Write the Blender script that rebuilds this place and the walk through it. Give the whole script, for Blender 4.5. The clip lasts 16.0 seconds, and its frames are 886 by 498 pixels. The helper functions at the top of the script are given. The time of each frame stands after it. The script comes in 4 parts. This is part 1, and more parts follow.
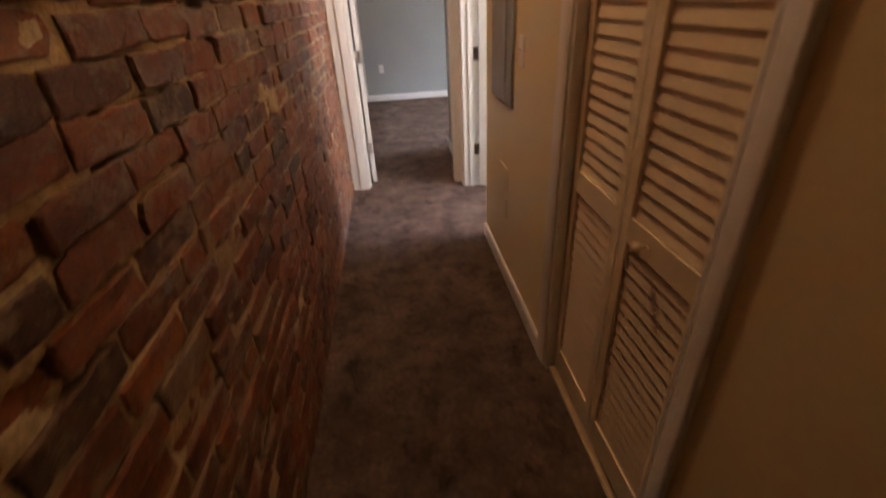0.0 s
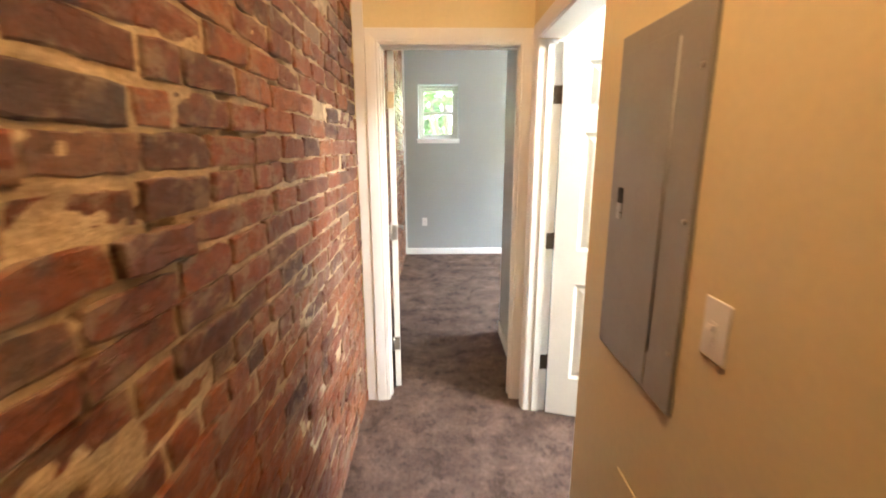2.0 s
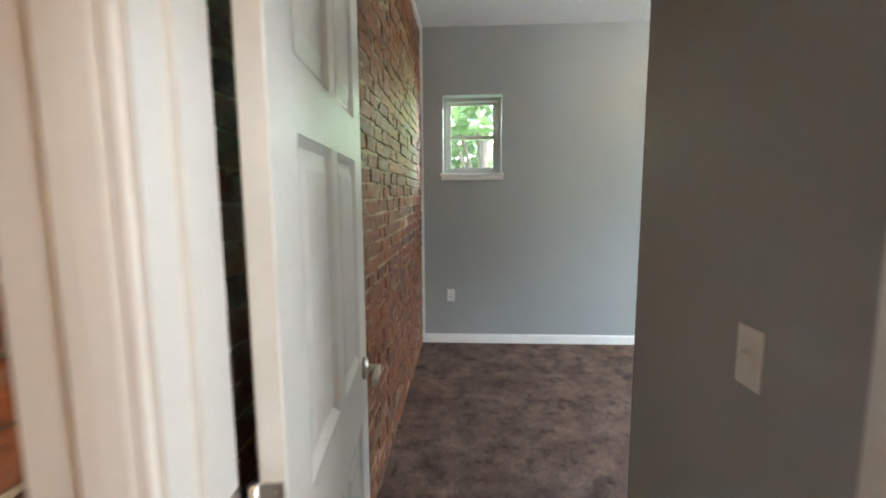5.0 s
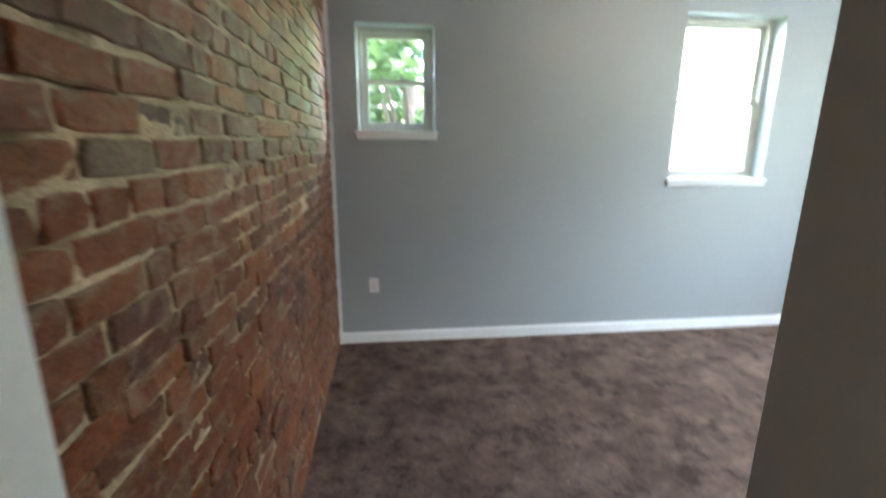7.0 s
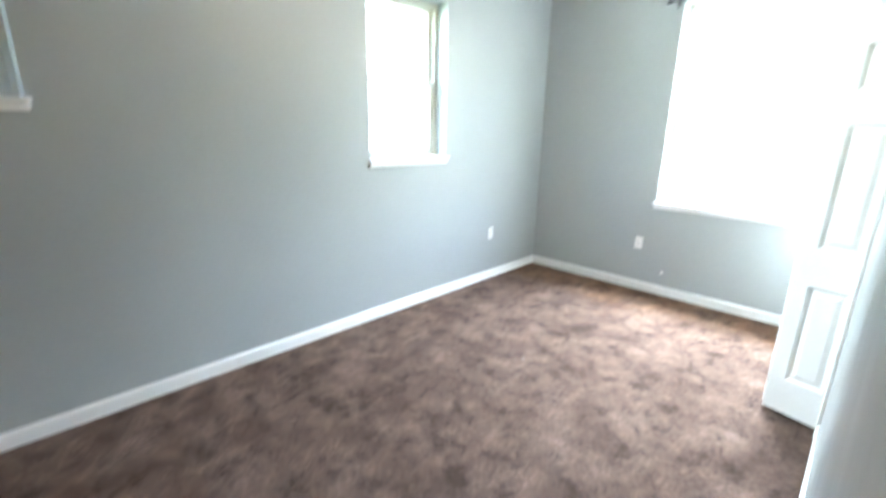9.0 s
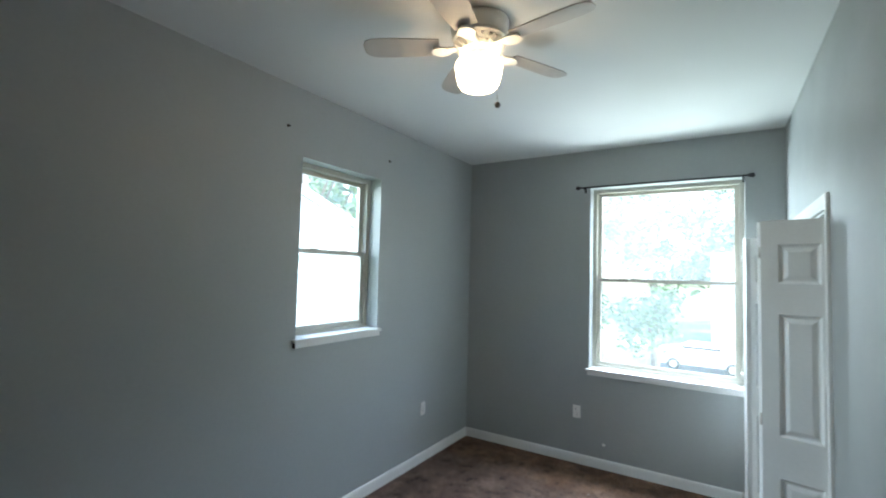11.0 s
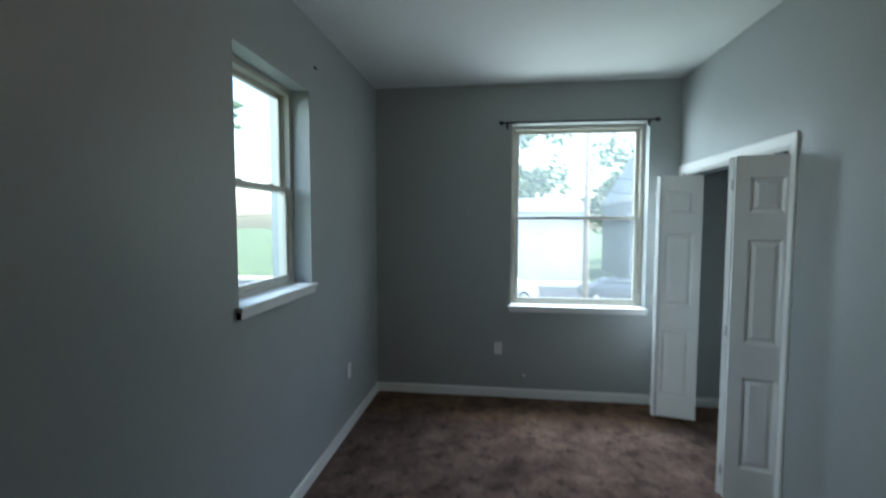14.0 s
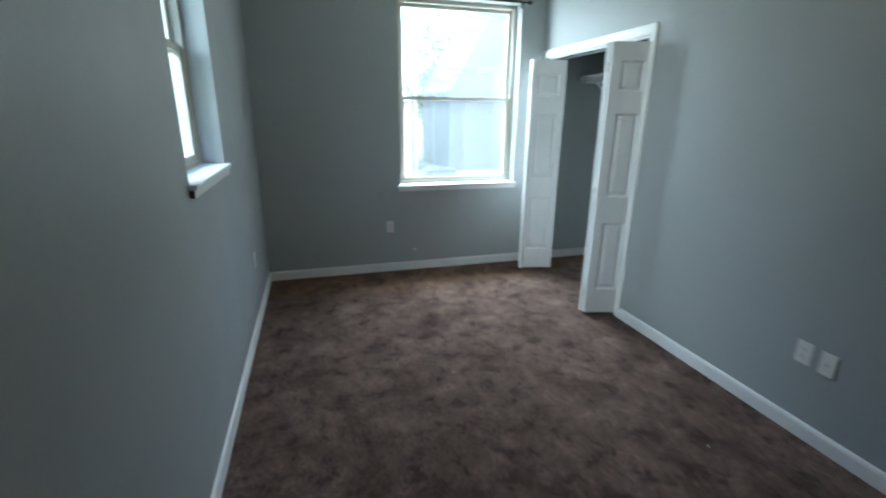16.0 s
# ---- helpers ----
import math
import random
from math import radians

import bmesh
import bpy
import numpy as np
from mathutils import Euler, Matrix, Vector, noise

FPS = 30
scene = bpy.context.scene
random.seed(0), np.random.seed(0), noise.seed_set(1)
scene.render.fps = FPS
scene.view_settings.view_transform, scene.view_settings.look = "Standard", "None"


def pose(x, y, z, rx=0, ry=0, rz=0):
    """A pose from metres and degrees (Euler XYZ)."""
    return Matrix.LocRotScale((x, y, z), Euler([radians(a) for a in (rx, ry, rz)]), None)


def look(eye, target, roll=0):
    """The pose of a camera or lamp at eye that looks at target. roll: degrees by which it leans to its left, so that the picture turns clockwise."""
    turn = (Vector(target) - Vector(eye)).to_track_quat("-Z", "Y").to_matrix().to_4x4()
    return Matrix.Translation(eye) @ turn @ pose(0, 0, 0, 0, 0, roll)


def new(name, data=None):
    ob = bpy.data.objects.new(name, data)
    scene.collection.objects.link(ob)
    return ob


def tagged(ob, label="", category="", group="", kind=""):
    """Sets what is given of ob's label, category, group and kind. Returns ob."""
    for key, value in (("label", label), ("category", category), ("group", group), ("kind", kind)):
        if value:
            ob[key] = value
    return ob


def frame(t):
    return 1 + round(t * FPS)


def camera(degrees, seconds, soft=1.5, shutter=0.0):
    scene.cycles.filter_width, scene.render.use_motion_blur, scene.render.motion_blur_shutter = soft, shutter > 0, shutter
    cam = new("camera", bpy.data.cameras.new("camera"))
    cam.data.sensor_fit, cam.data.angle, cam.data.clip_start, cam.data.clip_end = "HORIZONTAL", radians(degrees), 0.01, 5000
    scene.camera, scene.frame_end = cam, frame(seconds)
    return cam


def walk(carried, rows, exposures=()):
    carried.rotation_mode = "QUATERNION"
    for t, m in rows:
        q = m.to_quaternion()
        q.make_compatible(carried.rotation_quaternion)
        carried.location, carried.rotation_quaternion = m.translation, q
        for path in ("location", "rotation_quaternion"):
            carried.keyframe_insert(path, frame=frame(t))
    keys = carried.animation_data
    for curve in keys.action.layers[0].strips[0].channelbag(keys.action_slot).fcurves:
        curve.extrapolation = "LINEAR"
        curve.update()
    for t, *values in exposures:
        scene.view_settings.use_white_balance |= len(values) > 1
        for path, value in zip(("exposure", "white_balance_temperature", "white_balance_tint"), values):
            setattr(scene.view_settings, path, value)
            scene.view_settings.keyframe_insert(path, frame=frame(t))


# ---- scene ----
cam = camera(89.9, 16.0, 1.9, 0.55)
PATH = [
    (0, (0.229, 0.375, 1.393), (0.385, 2.108, 0.406), -3.2),
    (0.5, (0.227, 0.606, 1.431), (0.251, 2.444, 0.642), -2.1),
    (1, (0.266, 0.885, 1.472), (0.154, 2.778, 0.837), -0.6),
    (1.5, (0.261, 1.171, 1.5), (0.202, 3.11, 1.014), 0.0),
    (2, (0.243, 1.51, 1.521), (0.278, 3.458, 1.07), -0.1),
    (2.5, (0.275, 1.875, 1.498), (0.218, 3.823, 1.049), 0.0),
    (3, (0.277, 2.237, 1.472), (0.103, 4.171, 0.995), 0.5),
    (3.5, (0.247, 2.613, 1.488), (0.213, 4.582, 1.142), -1.7),
    (4, (0.22, 2.984, 1.42), (0.129, 4.962, 1.134), -1.1),
    (6.5, (0.298, 4.281, 1.5), (0.248, 6.27, 1.293), 1.7),
    (7, (0.253, 4.478, 1.534), (0.473, 6.411, 1.072), 0.3),
    (7.5, (0.241, 4.663, 1.498), (0.675, 6.413, 0.631), -0.5),
    (8, (0.277, 4.816, 1.437), (0.859, 6.367, 0.316), -3.5),
    (8.5, (0.362, 4.94, 1.46), (1.296, 6.395, 0.454), 0.5),
    (9, (0.388, 5.047, 1.533), (1.769, 6.39, 0.996), 1.0),
    (9.5, (0.389, 5.112, 1.629), (1.98, 6.3, 1.389), 1.5),
    (10, (0.404, 5.197, 1.689), (2.135, 6.198, 1.65), 2.3),
    (12.3, (0.510, 5.800, 1.752), (2.125, 6.953, 1.994), 1.65),
    (12.5, (0.495, 5.861, 1.754), (2.200, 6.884, 1.965), 2.35),
    (13, (0.564, 6.072, 1.706), (2.378, 6.908, 1.804), 2.90),
    (13.5, (0.605, 6.329, 1.703), (2.514, 6.923, 1.727), 2.40),
    (14, (0.532, 6.603, 1.669), (2.513, 6.852, 1.544), 0.10),
    (14.5, (0.491, 6.821, 1.634), (2.466, 6.884, 1.327), -0.30),
    (15, (0.543, 7.024, 1.591), (2.514, 7.056, 1.256), -2.10),
    (15.5, (0.545, 7.183, 1.587), (2.470, 6.966, 1.089), -0.70),
    (16, (0.407, 7.282, 1.560), (2.245, 6.755, 0.976), 0.55),
]
walk(cam, [(t, look(eye, target, roll)) for t, eye, target, roll in PATH],
     [(0.0,6.2,6500,19),(0.5,6.8,6650,14),(1.5,7.2,6420,9),(2.0,7.2,6420,9),(2.5,6.85,6450,8),(3.3,6.2,6500,9),(4.0,6.15,6400,9),(6.5,5.85,5950,8),(8.0,5.9,5900,8),(8.5,6.1,5850,8),(9.1,6.3,5950,7),(10.0,4.8,5750,6),(12.4,4.0,5800,6),(13.0,3.9,5750,5),(13.5,3.5,5650,4),(14.8,3.0,5650,4),(15.3,3.2,5650,4),(16.0,3.95,5600,4)])

# ---- light ----
world = bpy.data.worlds.new("sky")
scene.world = world
world.use_nodes = True
wn = world.node_tree
sky = wn.nodes.new("ShaderNodeTexSky")
sky.sky_type, sky.sun_disc = "NISHITA", False
sky.sun_elevation, sky.sun_rotation = radians(54), radians(191)
sky.air_density, sky.dust_density = 1.4, 2.5
wn.links.new(sky.outputs[0], wn.nodes["Background"].inputs[0])
wn.nodes["Background"].inputs[1].default_value = 0.08


def lamp(name, kind, m, energy, colour, size=0.1, size_y=None):
    data = bpy.data.lights.new(name, kind)
    data.energy, data.color = energy, colour
    if kind == "AREA":
        data.shape, data.size, data.size_y = "RECTANGLE", size, size_y or size
    elif kind == "POINT":
        data.shadow_soft_size = size
    ob = new(name, data)
    ob.matrix_world = m
    return ob


sun = lamp("sun", "SUN", look((-7, -36, 52), (0, 0, 0)), 0.8, (1.0, 0.95, 0.86))
sun.data.angle = radians(0.6)
# fill lamps added outside the windows, standing in for sky and ground bounce
# tinted green as if through leaves, to colour the upper brick
lamp("daylight_fill", "AREA", look((0.78, 8.75, 2.12), (0.2, 7.6, 1.99)), 0.45, (0.62, 1.0, 0.45), 0.6, 0.6)
lamp("daylight_fill", "AREA", look((2.35, 9.5, 2.5), (2.75, 7.9, 1.9)), 10.5, (0.88, 0.99, 1.0), 1.3, 1.0)
# three added for the tall window: above, beside and below its opening
lamp("daylight_fill", "AREA", look((5.85, 5.9, 3.35), (4.9, 5.9, 1.7)), 31, (0.90, 0.98, 1.0), 1.5, 1.2)
lamp("daylight_fill", "AREA", look((5.75, 7.35, 2.0), (4.714, 5.9, 1.8)), 10.5, (0.90, 0.98, 1.0), 1.2, 1.6)
lamp("daylight_fill", "AREA", look((6.5, 5.9, -0.35), (4.6, 5.9, 1.9)), 12, (0.92, 1.0, 0.95), 1.8, 1.2)
# added inside the side room near its ceiling, to light the hall floor
lamp("daylight_fill", "AREA", look((2.6, 2.75, 2.72), (0.3, 3.5, 0.1)), 1.3, (1.0, 0.95, 0.89), 0.5, 0.5)
# the warm ceiling lamp of the hall
lamp("hall_lamp", "POINT", pose(0.3, 2.1, 2.74), 0.37, (1.0, 0.62, 0.31), 0.1)


# ---- materials ----
def material(name, colour, rough=0.6, metal=0.0, var=0.0, scale=6.0, grain=0.0, gscale=200.0, bump=0.0, bscale=150.0, spec=0.5, dirt=None, dscale=2.0):
    """A painted or plain surface: slow and fine variation of colour, fine relief, optional stains."""
    m = bpy.data.materials.new(name)
    m.use_nodes = True
    nt = m.node_tree
    bs = nt.nodes["Principled BSDF"]
    bs.inputs["Roughness"].default_value, bs.inputs["Metallic"].default_value = rough, metal
    bs.inputs["Specular IOR Level"].default_value = spec
    geo = nt.nodes.new("ShaderNodeNewGeometry")

    def noise_at(s, detail=4.0):
        n = nt.nodes.new("ShaderNodeTexNoise")
        n.inputs["Scale"].default_value, n.inputs["Detail"].default_value = s, detail
        nt.links.new(geo.outputs["Position"], n.inputs["Vector"])
        return n

    def mix(a, b, fac, blend="MIX"):
        x = nt.nodes.new("ShaderNodeMix")
        x.data_type, x.blend_type = "RGBA", blend
        for sock, v in ((x.inputs["A"], a), (x.inputs["B"], b), (x.inputs["Factor"], fac)):
            if isinstance(v, bpy.types.NodeSocket):
                nt.links.new(v, sock)
            elif isinstance(v, tuple):
                sock.default_value = (*v, 1)
            else:
                sock.default_value = v
        return x.outputs["Result"]

    def spread(sock, lo, hi, a=0.3, b=0.7):
        r = nt.nodes.new("ShaderNodeMapRange")
        r.inputs["From Min"].default_value, r.inputs["From Max"].default_value = a, b
        r.inputs["To Min"].default_value, r.inputs["To Max"].default_value = lo, hi
        nt.links.new(sock, r.inputs["Value"])
        return r.outputs["Result"]

    col = mix(colour, colour, 0.0)
    if var:
        col = mix(tuple(c * (1 - var) for c in colour), tuple(min(1, c * (1 + var)) for c in colour), spread(noise_at(scale).outputs["Fac"], 0, 1))
    if grain:
        g = spread(noise_at(gscale, 2).outputs["Fac"], 1 - grain, 1 + grain)
        c = nt.nodes.new("ShaderNodeCombineColor")
        for i in range(3):
            nt.links.new(g, c.inputs[i])
        col = mix(col, c.outputs[0], 1.0, "MULTIPLY")
    if dirt:
        col = mix(col, dirt, spread(noise_at(dscale, 6).outputs["Fac"], 0, 0.75, 0.52, 0.68))
    nt.links.new(col, bs.inputs["Base Color"])
    rr = spread(noise_at(scale * 2.3).outputs["Fac"], max(0.02, rough - 0.08), min(1, rough + 0.08))
    nt.links.new(rr, bs.inputs["Roughness"])
    if bump:
        b = nt.nodes.new("ShaderNodeBump")
        b.inputs["Strength"].default_value, b.inputs["Distance"].default_value = min(1, bump), 0.004
        nt.links.new(noise_at(bscale, 3).outputs["Fac"], b.inputs["Height"])
        nt.links.new(b.outputs[0], bs.inputs["Normal"])
    return m


def ramp(nt, sock, stops):
    r = nt.nodes.new("ShaderNodeValToRGB")
    while len(r.color_ramp.elements) < len(stops):
        r.color_ramp.elements.new(0.5)
    for e, (p, c) in zip(r.color_ramp.elements, stops):
        e.position, e.color = p, (*c, 1)
    nt.links.new(sock, r.inputs[0])
    return r.outputs[0]


def brick_material(name, single):
    """Old soft brick with its own tint, lime smeared in from its rim, soot, pits and a thin sealer."""
    m = bpy.data.materials.new(name)
    m.use_nodes = True
    nt = m.node_tree
    bs = nt.nodes["Principled BSDF"]
    geo = nt.nodes.new("ShaderNodeNewGeometry")
    rnd = nt.nodes.new("ShaderNodeObjectInfo").outputs["Random"] if single else geo.outputs["Random Per Island"]
    tint = ramp(nt, rnd, [(0.0, (0.062, 0.025, 0.017)), (0.07, (0.108, 0.028, 0.013)), (0.28, (0.158, 0.038, 0.011)), (0.55, (0.212, 0.050, 0.012)), (0.80, (0.270, 0.078, 0.016)), (0.94, (0.175, 0.051, 0.021)), (1.0, (0.22, 0.145, 0.092))])

    def noise_at(s, detail=5.0, rough=0.6, stretch=(1, 1, 1)):
        mp = nt.nodes.new("ShaderNodeMapping")
        mp.inputs["Scale"].default_value = stretch
        nt.links.new(geo.outputs["Position"], mp.inputs["Vector"])
        n = nt.nodes.new("ShaderNodeTexNoise")
        n.inputs["Scale"].default_value, n.inputs["Detail"].default_value, n.inputs["Roughness"].default_value = s, detail, rough
        nt.links.new(mp.outputs[0], n.inputs["Vector"])
        return n.outputs["Fac"]

    def calc(op, a, b):
        x = nt.nodes.new("ShaderNodeMath")
        x.operation = op
        for i, v in enumerate((a, b)):
            if isinstance(v, float):
                x.inputs[i].default_value = v
            else:
                nt.links.new(v, x.inputs[i])
        return x.outputs[0]

    def mixed(a, b, fac, blend="MIX"):
        x = nt.nodes.new("ShaderNodeMix")
        x.data_type, x.blend_type = "RGBA", blend
        for sock, v in ((x.inputs["A"], a), (x.inputs["B"], b)):
            if isinstance(v, tuple):
                sock.default_value = (*v, 1)
            else:
                nt.links.new(v, sock)
        if isinstance(fac, float):
            x.inputs["Factor"].default_value = fac
        else:
            nt.links.new(fac, x.inputs["Factor"])
        return x.outputs["Result"]

    rim = nt.nodes.new("ShaderNodeAttribute")
    rim.attribute_name = "rim"
    shade = ramp(nt, noise_at(34, 6, 0.65), [(0.26, (0.58, 0.53, 0.50)), (0.46, (1.0, 0.99, 0.98)), (0.72, (1.35, 1.32, 1.25))])
    c = mixed(tint, shade, 1.0, "MULTIPLY")
    fleck = ramp(nt, noise_at(150, 3, 0.7), [(0.30, (0.55, 0.52, 0.50)), (0.48, (1, 1, 1)), (0.70, (1.25, 1.22, 1.18))])
    c = mixed(c, fleck, 1.0, "MULTIPLY")
    soot = ramp(nt, calc("ADD", noise_at(11, 5, 0.7), calc("MULTIPLY", noise_at(0.9, 2), 0.35)), [(0.76, (0, 0, 0)), (0.88, (0.7, 0.7, 0.7))])
    c = mixed(c, (0.055, 0.036, 0.030), soot)
    lime = calc("ADD", noise_at(16, 8, 0.74, (1, 0.8, 1.3)), calc("MULTIPLY", noise_at(1.3, 3), 0.30))
    lime = calc("ADD", lime, calc("MULTIPLY", rim.outputs["Fac"], 0.125))
    smear = ramp(nt, lime, [(0.725, (0, 0, 0)), (0.78, (0.42, 0.42, 0.42)), (0.92, (0.75, 0.75, 0.75))])
    dust_haze = mixed((0.24, 0.16, 0.10), (0.42, 0.32, 0.22), noise_at(45, 4))
    c = mixed(c, dust_haze, smear)
    wash = ramp(nt, noise_at(21, 6, 0.72, (1, 1, 1.25)), [(0.50, (0, 0, 0)), (0.60, (0.20, 0.20, 0.20)), (0.72, (0.40, 0.40, 0.40))])
    c = mixed(c, (0.27, 0.145, 0.08), wash)
    nt.links.new(c, bs.inputs["Base Color"])
    bs.inputs["Roughness"].default_value, bs.inputs["Specular IOR Level"].default_value = 0.62, 0.35
    bs.inputs["Coat Weight"].default_value, bs.inputs["Coat Roughness"].default_value = 0.30, 0.42
    h = calc("ADD", noise_at(70, 7, 0.7), calc("MULTIPLY", noise_at(260, 3, 0.6), 0.35))
    b = nt.nodes.new("ShaderNodeBump")
    b.inputs["Strength"].default_value, b.inputs["Distance"].default_value = 1.0, 0.009
    nt.links.new(calc("ADD", h, calc("MULTIPLY", lime, 0.5)), b.inputs["Height"])
    nt.links.new(b.outputs[0], bs.inputs["Normal"])
    nt.links.new(b.outputs[0], bs.inputs["Coat Normal"])
    return m


def carpet_material():
    """Worn brown cut-pile carpet with trodden and stained blotches."""
    m = bpy.data.materials.new("carpet")
    m.use_nodes = True
    nt = m.node_tree
    bs = nt.nodes["Principled BSDF"]
    geo = nt.nodes.new("ShaderNodeNewGeometry")

    def noise_at(s, detail=5.0, rough=0.55, stretch=(1, 1, 1)):
        mp = nt.nodes.new("ShaderNodeMapping")
        mp.inputs["Scale"].default_value = stretch
        nt.links.new(geo.outputs["Position"], mp.inputs["Vector"])
        n = nt.nodes.new("ShaderNodeTexNoise")
        n.inputs["Scale"].default_value, n.inputs["Detail"].default_value, n.inputs["Roughness"].default_value = s, detail, rough
        n.inputs["Distortion"].default_value = 0.2
        nt.links.new(mp.outputs[0], n.inputs["Vector"])
        return n.outputs["Fac"]

    def mult(a, b):
        x = nt.nodes.new("ShaderNodeMix")
        x.data_type, x.blend_type = "RGBA", "MULTIPLY"
        x.inputs["Factor"].default_value = 1
        nt.links.new(a, x.inputs["A"])
        nt.links.new(b, x.inputs["B"])
        return x.outputs["Result"]

    c = ramp(nt, noise_at(3.6, 6, 0.6), [(0.30, (0.100, 0.057, 0.043)), (0.45, (0.155, 0.094, 0.072)), (0.58, (0.203, 0.129, 0.101)), (0.70, (0.258, 0.173, 0.141))])
    c = mult(c, ramp(nt, noise_at(9.5, 8, 0.70, (1, 1.1, 1)), [(0.36, (0.34, 0.32, 0.30)), (0.43, (0.86, 0.85, 0.84)), (0.54, (1.03, 1.03, 1.03)), (0.66, (1.35, 1.35, 1.35))]))
    c = mult(c, ramp(nt, noise_at(5.5, 4, 0.62, (1.15, 0.85, 1)), [(0.35, (0.46, 0.43, 0.40)), (0.43, (0.92, 0.91, 0.90)), (0.62, (1.14, 1.14, 1.14))]))
    c = mult(c, ramp(nt, noise_at(48, 6, 0.75), [(0.33, (0.55, 0.54, 0.53)), (0.5, (1, 1, 1)), (0.67, (1.4, 1.4, 1.4))]))
    c = mult(c, ramp(nt, noise_at(420, 2), [(0.3, (0.55, 0.55, 0.55)), (0.7, (1.4, 1.4, 1.4))]))
    # a tan band along the window wall: greenish light put into the colour
    axis = nt.nodes.new("ShaderNodeSeparateXYZ")
    nt.links.new(geo.outputs["Position"], axis.inputs[0])
    wander = nt.nodes.new("ShaderNodeMath")
    wander.operation = "MULTIPLY_ADD"
    nt.links.new(noise_at(2.6, 5, 0.65), wander.inputs[0])
    wander.inputs[1].default_value = 1.1
    nt.links.new(axis.outputs[0], wander.inputs[2])
    band = ramp(nt, wander.outputs[0], [(0.0, (0, 0, 0)), (1.0, (0.7, 0.7, 0.7))])
    span = nt.nodes.new("ShaderNodeMapRange")
    span.inputs["From Min"].default_value, span.inputs["From Max"].default_value = 4.62, 4.95
    nt.links.new(wander.outputs[0], span.inputs["Value"])
    nt.links.new(span.outputs["Result"], band.node.inputs[0])
    tan = nt.nodes.new("ShaderNodeMix")
    tan.data_type, tan.blend_type = "RGBA", "MULTIPLY"
    tan.inputs["B"].default_value = (1.12, 0.88, 0.52, 1)
    nt.links.new(band, tan.inputs["Factor"])
    nt.links.new(c, tan.inputs["A"])
    c = tan.outputs["Result"]
    nt.links.new(c, bs.inputs["Base Color"])
    bs.inputs["Roughness"].default_value, bs.inputs["Specular IOR Level"].default_value = 0.95, 0.1
    bs.inputs["Sheen Weight"].default_value = 0.14
    bs.inputs["Sheen Roughness"].default_value = 0.45
    bs.inputs["Sheen Tint"].default_value = (1.0, 0.90, 0.84, 1)
    add = nt.nodes.new("ShaderNodeMath")
    add.operation = "ADD"
    nt.links.new(noise_at(260, 3), add.inputs[0])
    nt.links.new(noise_at(15, 5), add.inputs[1])
    b = nt.nodes.new("ShaderNodeBump")
    b.inputs["Strength"].default_value, b.inputs["Distance"].default_value = 1.0, 0.020
    nt.links.new(add.outputs[0], b.inputs["Height"])
    nt.links.new(b.outputs[0], bs.inputs["Normal"])
    return m


def glass_material(name, tint=(1, 1, 1), veil_share=0.036):
    m = bpy.data.materials.new(name)
    m.use_nodes = True
    nt = m.node_tree
    out = nt.nodes["Material Output"]
    tr, gl, mx = (nt.nodes.new("ShaderNode" + k) for k in ("BsdfTransparent", "BsdfGlossy", "MixShader"))
    tr.inputs[0].default_value = (*tint, 1)
    gl.inputs["Roughness"].default_value = 0.02
    mx.inputs[0].default_value = 0.05
    # a translucent share puts pale haze into the pane, over the view
    dust_haze, veil = nt.nodes.new("ShaderNodeBsdfTranslucent"), nt.nodes.new("ShaderNodeMixShader")
    dust_haze.inputs[0].default_value = (0.82, 0.9, 0.92, 1)
    veil.inputs[0].default_value = veil_share
    nt.links.new(tr.outputs[0], veil.inputs[1])
    nt.links.new(dust_haze.outputs[0], veil.inputs[2])
    nt.links.new(veil.outputs[0], mx.inputs[1])
    nt.links.new(gl.outputs[0], mx.inputs[2])
    nt.links.new(mx.outputs[0], out.inputs[0])
    return m


def glow_material(name, colour, strength):
    m = bpy.data.materials.new(name)
    m.use_nodes = True
    bs = m.node_tree.nodes["Principled BSDF"]
    bs.inputs["Base Color"].default_value = (0.9, 0.88, 0.82, 1)
    bs.inputs["Emission Color"].default_value, bs.inputs["Emission Strength"].default_value = (*colour, 1), strength
    return m


M_GREY = material("grey_wall_paint", (0.366, 0.384, 0.378), 0.46, var=0.03, scale=1.2, grain=0.015, gscale=40, bump=0.14, bscale=170, spec=0.45)
# the grey wall paint again, lightened so the closet looks better lit
M_CLOSET_LIT = material("grey_paint_lightened", (0.56, 0.59, 0.59), 0.6, var=0.04, scale=1.5, grain=0.02, gscale=40, bump=0.1, bscale=160)
M_CREAM = material("cream_wall_paint", (0.74, 0.64, 0.38), 0.5, var=0.03, scale=1.4, grain=0.02, gscale=50, bump=0.06, bscale=160)
M_CEIL = material("ceiling_paint", (0.68, 0.69, 0.68), 0.8, var=0.02, scale=1.5, bump=0.2, bscale=120, spec=0.2)
M_TRIM = material("white_trim_paint", (0.80, 0.795, 0.77), 0.38, var=0.03, scale=5, grain=0.01, gscale=60, bump=0.03, bscale=60)
M_DOOR = material("white_door_paint", (0.79, 0.79, 0.77), 0.42, var=0.03, scale=4, grain=0.015, gscale=70, bump=0.1, bscale=90)
M_LOUVER = material("aged_cream_paint", (0.76, 0.66, 0.48), 0.5, var=0.06, scale=5, grain=0.03, gscale=60, bump=0.1, bscale=80)
M_VINYL = material("almond_vinyl", (0.52, 0.50, 0.43), 0.4, var=0.04, scale=7)
